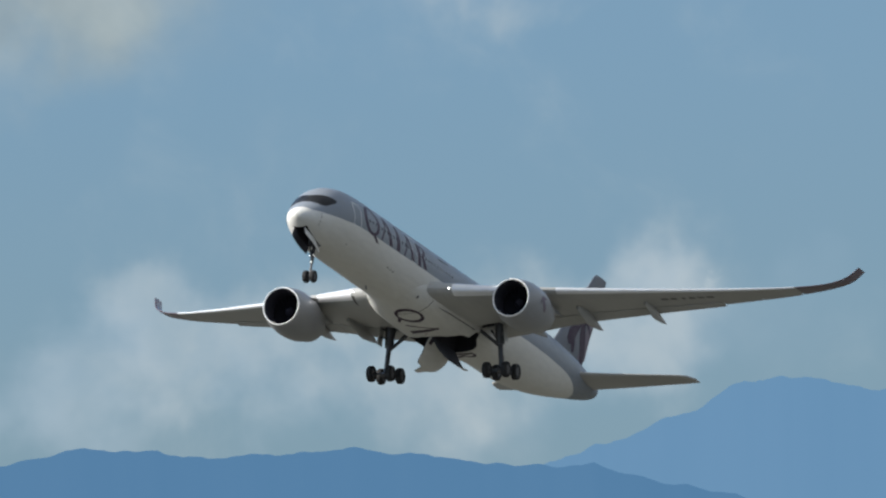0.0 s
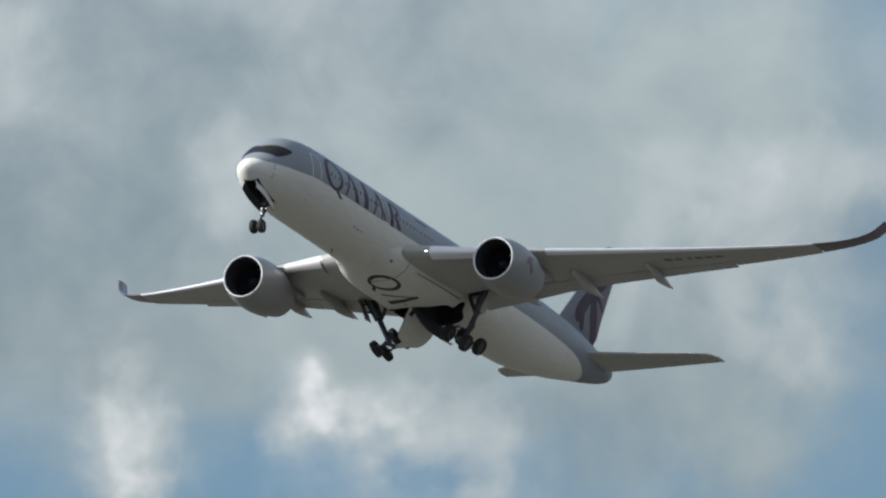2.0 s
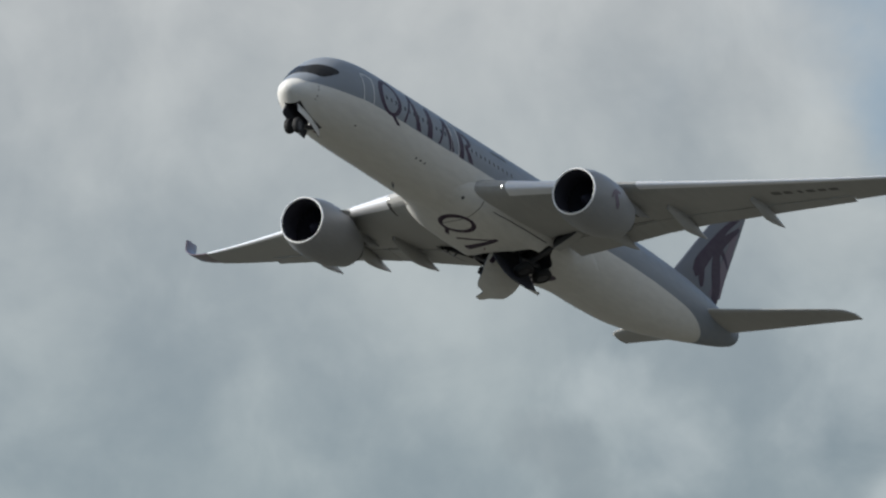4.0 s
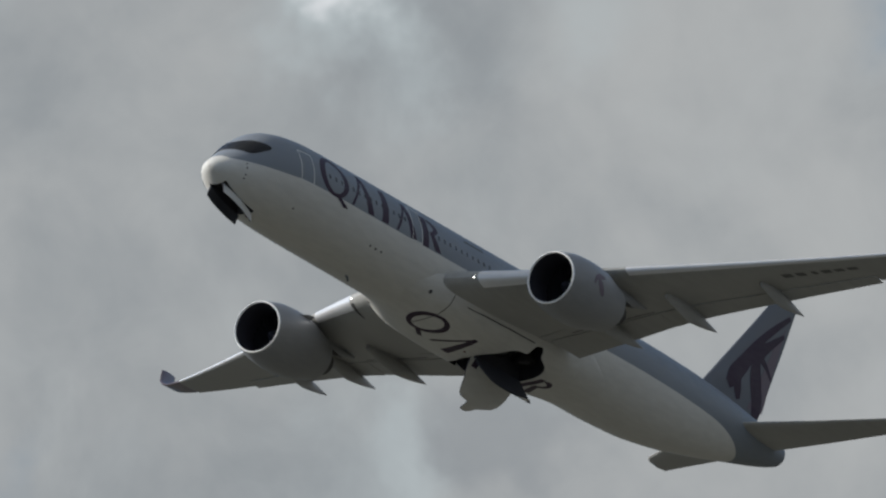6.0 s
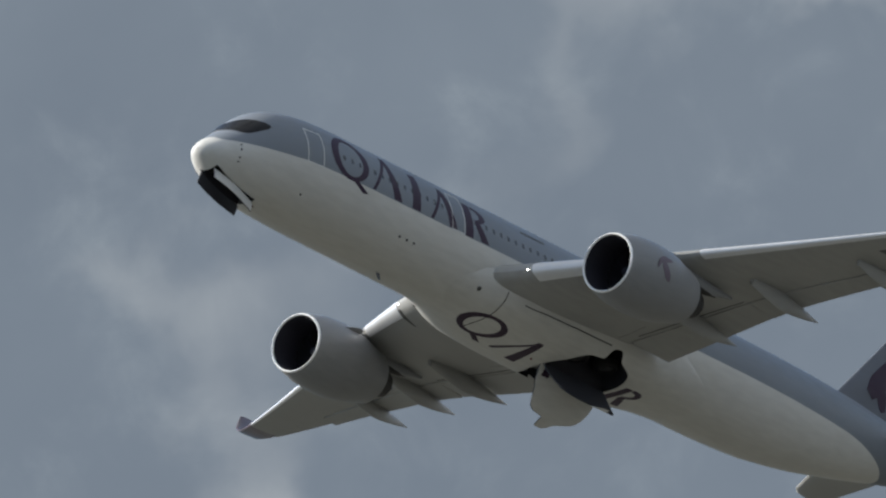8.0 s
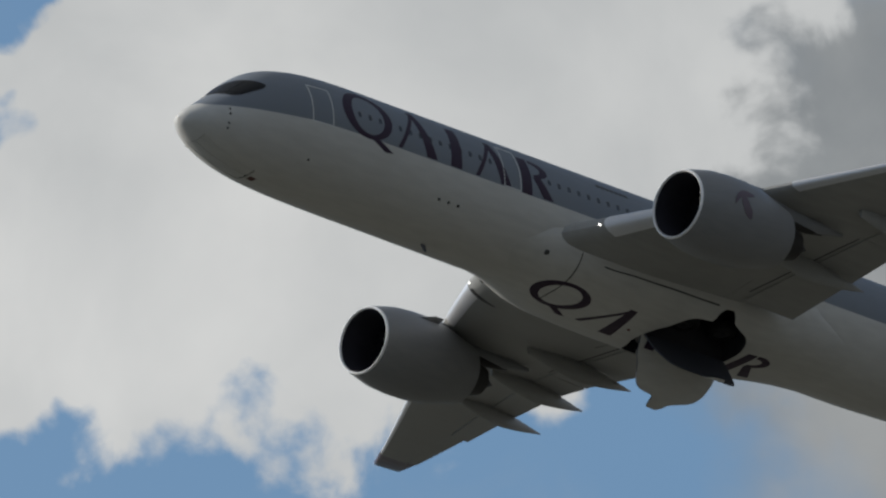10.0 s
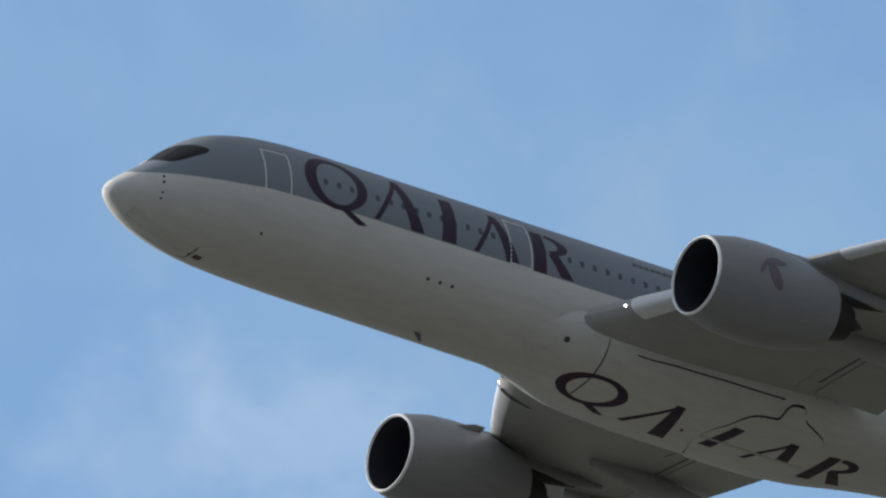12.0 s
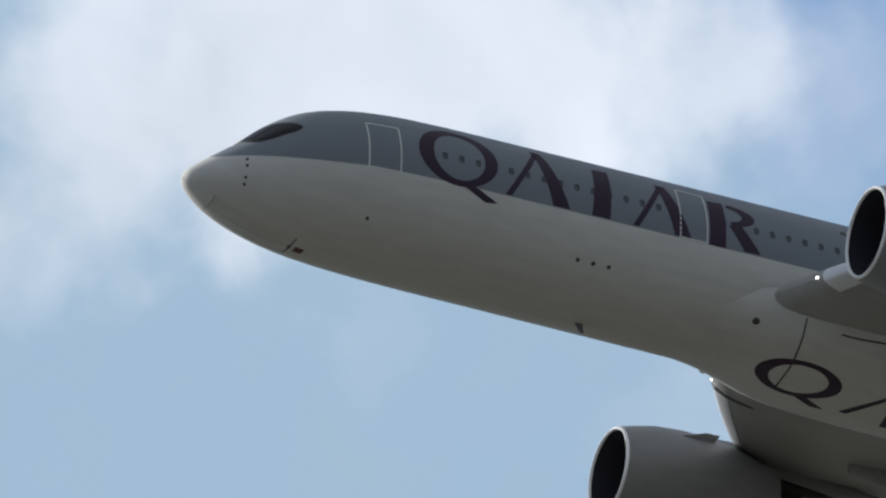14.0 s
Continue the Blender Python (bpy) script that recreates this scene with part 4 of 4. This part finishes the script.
for way in (1, -1):
    seam([(24.2, 2.98 * way), (26.0, 3.1 * way), (28.5, 3.16 * way), (31.5, 3.17 * way)], on_belly, 0.02)

for way in (1, -1):
    p = belly(21.25, 2.2 * way, 0.0)
    n = Vector((0, 0.72 * way, -0.69))
    bm = bmesh.new()
    bmesh.ops.create_cone(bm, cap_ends=True, segments=16, radius1=0.15, radius2=0.12, depth=0.06, matrix=Matrix.Translation(p) @ n.to_track_quat("Z", "Y").to_matrix().to_4x4())
    part("vent_port", bm, SEAM, fairing)

# red anti-collision beacon under the fairing
bm = bmesh.new()
bmesh.ops.create_uvsphere(bm, u_segments=14, v_segments=8, radius=0.07, matrix=Matrix.Translation((-28.6, 0, -3.2)))
part("beacon", bm, BEACON, fairing, "small red beacon lens")


# ---------- marks on fin, engines and wing ----------
def fin_skin(x_s, z, out, sign):
    lead, trail = fin_lead(z), fin_trail(z)
    u = min(max((x_s - lead) / (trail - lead), 0.0), 1.0)
    h = (foil(u, True, fin_thick(z)) - 0.018 * math.sin(math.pi * u**0.8)) * (trail - lead)
    return Vector((-x_s, sign * (h + 1.4 * out), z))


def curve_mark(name, path, place, mat, parent, label=""):
    """A sweeping stroke of varying width: rows of (u, v, half width)."""
    us = spline(range(len(path)), [p[0] for p in path])
    vs = spline(range(len(path)), [p[1] for p in path])
    ws = spline(range(len(path)), [p[2] for p in path])
    bm = bmesh.new()
    rows, n = [], 28
    for k in range(n + 1):
        t = k / n * (len(path) - 1)
        e = 0.02
        d = Vector((us(t + e) - us(t - e), vs(t + e) - vs(t - e)))
        d.normalize()
        w = ws(t)
        row = [bm.verts.new(place(us(t) - d.y * w * f, vs(t) + d.x * w * f, 0.014)) for f in (-1, -0.5, 0, 0.5, 1)]
        row += [bm.verts.new(place(us(t) - d.y * w * f, vs(t) + d.x * w * f, 0.003)) for f in (1, -1)]
        rows.append(row)
    for a, b in zip(rows, rows[1:]):
        for j in range(7):
            bm.faces.new((a[j], a[(j + 1) % 7], b[(j + 1) % 7], b[j]))
    return part(name, bm, mat, parent, label)


for way in (1, -1):
    at = lambda s, z, out, way=way: fin_skin(s, z, out, way)
    grid_mark("mauve_field", ((60.6, 3.3), (63.6, 8.4), (64.9, 9.9), (62.5, 3.5)), lambda s, z, out, way=way: fin_skin(s, z, out - 0.002, way), MAUVE, fin, 14, 10, "mauve field behind the emblem")
    curve_mark("emblem_stroke", [(65.35, 10.7, 0.16), (63.4, 9.35, 0.24), (61.6, 7.9, 0.32), (60.0, 6.2, 0.55), (58.7, 4.9, 0.62), (58.0, 4.1, 0.35)], at, MAROON, fin, "burgundy sweeping stroke")
    curve_mark("emblem_stroke", [(64.7, 9.3, 0.14), (63.2, 8.3, 0.28), (62.0, 7.4, 0.42), (61.3, 6.4, 0.55), (61.4, 5.2, 0.75), (61.7, 4.0, 0.7), (61.6, 3.0, 0.4)], at, MAROON, fin, "burgundy sweeping stroke")
    curve_mark("emblem_stroke", [(61.6, 7.1, 0.3), (62.6, 6.6, 0.22), (63.35, 6.0, 0.12)], at, MAROON, fin)
    curve_mark("emblem_stroke", [(59.0, 4.9, 0.5), (59.2, 4.0, 0.4), (59.4, 3.5, 0.2)], at, MAROON, fin)

    def on_nacelle(s, a, out, way=way):
        r = 1.972 + out
        r += 0.068
        return Vector((-s, way * ((10.6 if way > 0 else 10.38) + r * math.sin(a / 1.97)), -2.35 + r * math.cos(a / 1.97)))
    host = engine_port if way > 0 else engine_starboard
    curve_mark("painted_stroke", [(23.2, 3.2, 0.04), (23.5, 2.75, 0.13), (23.95, 2.55, 0.18), (24.5, 2.5, 0.06)], on_nacelle, MAUVE, host)
    curve_mark("painted_stroke", [(23.75, 2.7, 0.08), (23.85, 3.0, 0.24), (24.05, 3.4, 0.24), (24.25, 3.7, 0.06)], on_nacelle, MAUVE, host)


def under_wing(sign):
    def at(y, u, out):
        return wing_point(y, u, False, sign, out)
    return at


grid_mark("slat_gap", ((4.3, 0.012), (4.62, 0.01), (4.56, 0.13), (4.46, 0.13)), under_wing(-1), SEAM, wing_starboard, 3, 8, "dark gap at the slat's inner end")
FADED = material("faded_marking", (0.13, 0.13, 0.13), 0.55, grain=0.2, scale=2)
# registration as plain bars under the port wing
for a, b in ((18.5, 19.0), (19.2, 19.65), (20.0, 20.25), (20.5, 20.95), (21.15, 21.6), (21.8, 22.3)):
    grid_mark("registration_bar", ((a, 0.32), (b, 0.32), (b, 0.43), (a, 0.43)), under_wing(1), FADED, wing_port, 4, 4)
for way, host in ((1, wing_port), (-1, wing_starboard)):
    at = under_wing(way)
    seam([(4.3, 0.74), (10.3, 0.745)], at, 0.004, host)


# ---------- wheel bays ----------
def fitted_bay(name, stations, y0, y1, roof, low):
    """A bay whose walls end on the skin round its opening: y0(s) and y1(s) are its edges, low(s, y) the skin's height."""
    rings = []
    for s in stations:
        a, b = y0(s), y1(s)
        rings.append([Vector((-s, a, low(s, a) + 0.015)), Vector((-s, a, roof)), Vector((-s, b, roof)), Vector((-s, b, low(s, b) + 0.015))])
    bm = loft(rings, cap=False, closed=False)
    bm.verts.ensure_lookup_table()
    n = len(bm.verts)
    bm.faces.new([bm.verts[i] for i in range(4)])
    bm.faces.new([bm.verts[i] for i in range(n - 4, n)])
    return part(name, bm, DARK, airliner, "open wheel bay with its shade painted in", smooth=False)


def nose_bottom(s, y, out=0.0):
    w = wide_of(s) + out
    h = (top_of(s) - low_of(s)) / 2 + out
    return Vector((-s, y, (top_of(s) + low_of(s)) / 2 - h * math.sqrt(max(0, 1 - (y / w) ** 2))))


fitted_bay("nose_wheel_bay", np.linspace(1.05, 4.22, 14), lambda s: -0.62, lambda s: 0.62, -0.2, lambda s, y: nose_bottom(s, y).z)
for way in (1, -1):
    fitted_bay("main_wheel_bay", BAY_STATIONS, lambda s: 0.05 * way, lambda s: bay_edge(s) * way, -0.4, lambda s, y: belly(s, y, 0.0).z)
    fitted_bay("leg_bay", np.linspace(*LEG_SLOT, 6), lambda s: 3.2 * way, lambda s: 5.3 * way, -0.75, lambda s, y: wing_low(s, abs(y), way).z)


# ---------- landing gear: every leg has its origin in its hinge ----------
def wheel(parent, x, y, z, r, w, name="wheel"):
    bm = bmesh.new()
    prof = [(-w / 2, r * 0.62), (-w / 2, r * 0.86), (-w * 0.42, r * 0.95), (-w * 0.25, r), (w * 0.25, r), (w * 0.42, r * 0.95), (w / 2, r * 0.86), (w / 2, r * 0.62)]
    rows = []
    for k in range(28):
        a = 2 * math.pi * k / 28
        rows.append([bm.verts.new((x + rr * math.sin(a), y + yy, z + rr * math.cos(a))) for yy, rr in prof])
    for k in range(28):
        p, q = rows[k], rows[(k + 1) % 28]
        for j in range(len(prof)):
            bm.faces.new((p[j], p[(j + 1) % len(prof)], q[(j + 1) % len(prof)], q[j]))
    part("tyre", bm, RUBBER, parent, "black rubber tyre")
    bm = bmesh.new()
    tube(bm, (x, y - w * 0.38, z), (x, y + w * 0.38, z), r * 0.62, segments=20)
    tube(bm, (x, y - w * 0.46, z), (x, y + w * 0.46, z), r * 0.24, segments=12)
    part("wheel_hub", bm, HUB, parent)


def build_main_gear(sign):
    bm = bmesh.new()
    tube(bm, (0, 0, 0.1), (-0.2, 0.12 * sign, -1.9), 0.5, 0.36)
    tube(bm, (-0.2, 0.12 * sign, -1.8), (-0.35, 0.3 * sign, -4.15), 0.22, 0.2)
    tube(bm, (0.55, 0, 0.0), (-0.75, 0, 0.0), 0.2)
    tube(bm, (-0.28, 0.2 * sign, -2.3), (-0.75, 0.25 * sign, -3.0), 0.07)
    tube(bm, (-0.75, 0.25 * sign, -3.0), (-0.4, 0.3 * sign, -3.9), 0.07)
    leg = part("main_gear_leg", bm, STEEL, airliner, "dark steel main landing gear leg")
    bm = bmesh.new()
    tube(bm, (-0.25, 0.0, -2.0), (-0.1, -2.1 * sign, -0.4), 0.15)
    tube(bm, (-0.45, 0.0, -1.9), (-0.9, -1.2 * sign, -0.3), 0.07)
    part("side_brace", bm, STEEL, leg)
    c = Vector((-0.35, 0.3 * sign, -4.2))
    tilt = radians(9)
    ends = [c + Vector((1.05 * math.cos(tilt) * e, 0, -1.05 * math.sin(tilt) * e)) for e in (1, -1)]
    bm = bmesh.new()
    tube(bm, ends[0], ends[1], 0.17)
    for p in ends:
        tube(bm, p + Vector((0, -0.95, 0)), p + Vector((0, 0.95, 0)), 0.1)
    part("bogie_beam", bm, STEEL, leg)
    for p in ends:
        for e in (-0.87, 0.87):
            wheel(leg, p.x, p.y + e, p.z, 0.69, 0.5)
    # panel linked to the leg, which closes the slot in the wing once it is up
    up = (Matrix.Translation((-32.4, 5.0 * sign, -0.95)) @ Matrix.Rotation(radians(-90 * sign), 4, "X")).inverted()

    def in_wing(s, y, out):
        return up @ wing_low(s, y, sign, out)

    s0, s1, v0, v1 = LEG_SLOT[0] + 0.02, LEG_SLOT[1] - 0.02, 3.22, 5.28
    bm = bmesh.new()
    layers = [[[bm.verts.new(in_wing(s0 + (s1 - s0) * i / 8, v0 + (v1 - v0) * j / 8, out)) for j in range(9)] for i in range(9)] for out in (0.006, -0.05)]
    for rows in layers:
        for i in range(8):
            for j in range(8):
                bm.faces.new((rows[i][j], rows[i + 1][j], rows[i + 1][j + 1], rows[i][j + 1]))
    low, high = layers
    for i in range(8):
        for j in (0, 8):
            bm.faces.new((low[i][j], low[i + 1][j], high[i + 1][j], high[i][j]))
            bm.faces.new((low[j][i], low[j][i + 1], high[j][i + 1], high[j][i]))
    part("leg_panel", bm, WING, leg, "grey panel linked to the gear leg")
    # links that carry the panel
    bm = bmesh.new()
    for y in (3.9, 4.6):
        foot = in_wing(32.0, y, -0.05)
        tube(bm, foot, (0.05, 0.05 * sign, foot.z - 0.1), 0.06)
    part("panel_link", bm, STEEL, leg)
    leg.location = (-32.4, 5.0 * sign, -1.3)
    return leg


def build_nose_gear():
    bm = bmesh.new()
    tube(bm, (0, 0, 0.05), (0, 0, -1.6), 0.17, 0.15)
    tube(bm, (0, 0, -1.5), (0, 0, -2.82), 0.1)
    tube(bm, (0, -0.4, 0), (0, 0.4, 0), 0.12)
    tube(bm, (0, -0.5, -2.82), (0, 0.5, -2.82), 0.08)
    leg = part("nose_gear_leg", bm, STEEL, airliner, "steel nose gear leg")
    bm = bmesh.new()
    tube(bm, (0.05, 0, -1.45), (0.95, 0, -0.1), 0.07)
    part("drag_brace", bm, STEEL, leg)
    for e in (-0.33, 0.33):
        wheel(leg, 0, e, -2.82, 0.52, 0.36)
    for z, e in ((-1.0, 0.18), (-1.0, -0.18), (-1.55, 0.0)):
        bm = bmesh.new()
        bmesh.ops.create_uvsphere(bm, u_segments=12, v_segments=8, radius=0.05, matrix=Matrix.Translation((0.19, e, z)))
        part("taxi_light", bm, TAXI, leg, "lit taxi light on the nose leg")
    leg.location = (-4.2, 0, -2.2)
    return leg


def curved_door(name, place, s0, s1, v0, v1, hinge, mat, thick=0.07, label="", n=14, m=10):
    """A shell cut to the skin it closes; its origin lies in the hinge line."""
    bm = bmesh.new()
    layers = []
    for out in (0.0, -thick):
        rows = []
        for i in range(n + 1):
            rows.append([bm.verts.new(place(s0 + (s1 - s0) * i / n, v0 + (v1 - v0) * j / m, out) - hinge) for j in range(m + 1)])
        layers.append(rows)
    for k, rows in enumerate(layers):
        for i in range(n):
            for j in range(m):
                f = bm.faces.new((rows[i][j], rows[i + 1][j], rows[i + 1][j + 1], rows[i][j + 1]))
                f.material_index = k
    low, high = layers
    for i in range(n):
        for j in (0, m):
            bm.faces.new((low[i][j], low[i + 1][j], high[i + 1][j], high[i][j])).material_index = 1
    for j in range(m):
        for i in (0, n):
            bm.faces.new((low[i][j], low[i][j + 1], high[i][j + 1], high[i][j])).material_index = 1
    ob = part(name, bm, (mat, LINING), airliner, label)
    ob.location = hinge
    return ob


def build_doors():
    made = {}
    for sign in (1, -1):
        hinge = belly(31.4, 0.07 * sign, 0.0)
        door = curved_door("main_gear_door", lambda s, f, out: belly(s, sign * (0.07 + f * (bay_edge(s) - 0.09)), out), 29.52, 34.68, 0.0, 1.0, hinge, CREAM,
                           label="cream main gear door with dark lining, shade painted in", n=104)
        made["main", sign] = (door, hinge)
        put = lambda s, y, out, hinge=hinge: belly(s, y, out) - hinge
        if sign > 0:
            grid_mark("painted_post", ((30.0, 0.1), (30.2, 1.5), (30.75, 1.45), (30.6, 0.1)), put, MAROON, door)
            grid_mark("painted_stroke", ((32.25, 0.1), (33.05, 1.6), (33.25, 1.6), (32.5, 0.1)), put, MAROON, door)
            grid_mark("painted_stroke", ((33.3, 0.1), (32.95, 1.6), (33.4, 1.6), (33.9, 0.1)), put, MAROON, door)
        else:
            grid_mark("painted_post", ((29.88, -0.6), (29.98, -0.1), (30.58, -0.1), (30.48, -0.6)), put, MAROON, door)
            grid_mark("painted_stroke", ((31.95, -0.6), (32.2, -0.1), (32.45, -0.1), (32.2, -0.6)), put, MAROON, door)
        nh = nose_bottom(2.5, 0.62 * sign, 0.0)
        door = curved_door("nose_gear_door", lambda s, y, out: nose_bottom(s - 0.04 * max(0.0, s - 2.2) / 2.0 * (1 - abs(y) / 0.61), y, out - 0.012), 1.07, 4.2, 0.61 * sign, 0.004 * sign, nh, CREAM, 0.05, "cream nose gear door with dark lining, shade painted in")
        made["nose", sign] = (door, nh)
    return made


main_port, main_starboard, nose_leg = build_main_gear(1), build_main_gear(-1), build_nose_gear()
gear_doors = build_doors()


# ---------- what moves ----------
# seconds and the place of the nose
FLIGHT = [
    (0.0, -1336.18, -579.81, 82.63),
    (1.0, -1258.77, -573.33, 97.62),
    (2.0, -1181.10, -567.85, 112.11),
    (3.0, -1103.29, -563.15, 126.04),
    (4.0, -1025.44, -559.00, 139.38),
    (5.0, -947.69, -555.21, 152.10),
    (6.0, -870.14, -551.53, 164.16),
    (7.0, -792.91, -547.76, 175.50),
    (8.0, -716.11, -543.68, 186.11),
    (9.0, -639.86, -539.06, 195.94),
    (10.0, -564.27, -533.69, 204.95),
    (11.0, -489.47, -527.36, 213.11),
    (12.0, -415.56, -519.83, 220.37),
    (13.0, -342.66, -510.90, 226.70),
    (14.0, -270.89, -500.35, 232.06),
]
# seconds, and the degrees by which the legs have swung up
MAIN_SWING = [(0.0, 0), (0.5, 9), (1.0, 17), (1.5, 23), (2.0, 31), (2.5, 39), (3.0, 46), (3.5, 56), (4.0, 68), (4.5, 80), (5.0, 88), (9.0, 90), (14.0, 90)]
NOSE_SWING = [(0.0, 8), (0.5, 17), (1.0, 24), (1.5, 28), (2.0, 32), (2.5, 38), (3.0, 45), (3.5, 58), (4.0, 75), (4.5, 95), (5.0, 116), (9.0, 120), (14.0, 120)]
# seconds, and the degrees by which the doors hang open
MAIN_DOORS = [(0.0, 62), (5.0, 62), (10.0, 62), (10.5, 52), (11.0, 34), (11.5, 14), (12.0, 2), (12.3, 0), (14.0, 0)]
NOSE_DOORS = [(0.0, 92), (4.4, 92), (8.2, 92), (8.7, 80), (9.2, 48), (9.7, 8), (10.0, 0), (14.0, 0)]


def motions():
    walk(airliner, [(t, pose(x, y, z, 0, -PITCH, 0)) for t, x, y, z in FLIGHT])
    walk(main_port, [(t, pose(-32.4, 5.0, -1.3 + 0.35 * (a / 90) ** 3, -a)) for t, a in MAIN_SWING])
    walk(main_starboard, [(t, pose(-32.4, -5.0, -1.3 + 0.35 * (a / 90) ** 3, a)) for t, a in MAIN_SWING])
    walk(nose_leg, [(t, pose(-4.2, 0, -2.2, 0, -a)) for t, a in NOSE_SWING])
    for (kind, sign), (door, hinge) in gear_doors.items():
        table = NOSE_DOORS if kind == "nose" else MAIN_DOORS
        turn = -sign if kind == "main" else sign
        axis = Vector((1, 0, 0)) if kind != "nose" else (nose_bottom(1.2, 0.61 * sign) - nose_bottom(4.1, 0.61 * sign)).normalized()
        walk(door, [(t, Matrix.Translation(hinge) @ Matrix.Rotation(radians(turn * a), 4, axis)) for t, a in table])


motions()
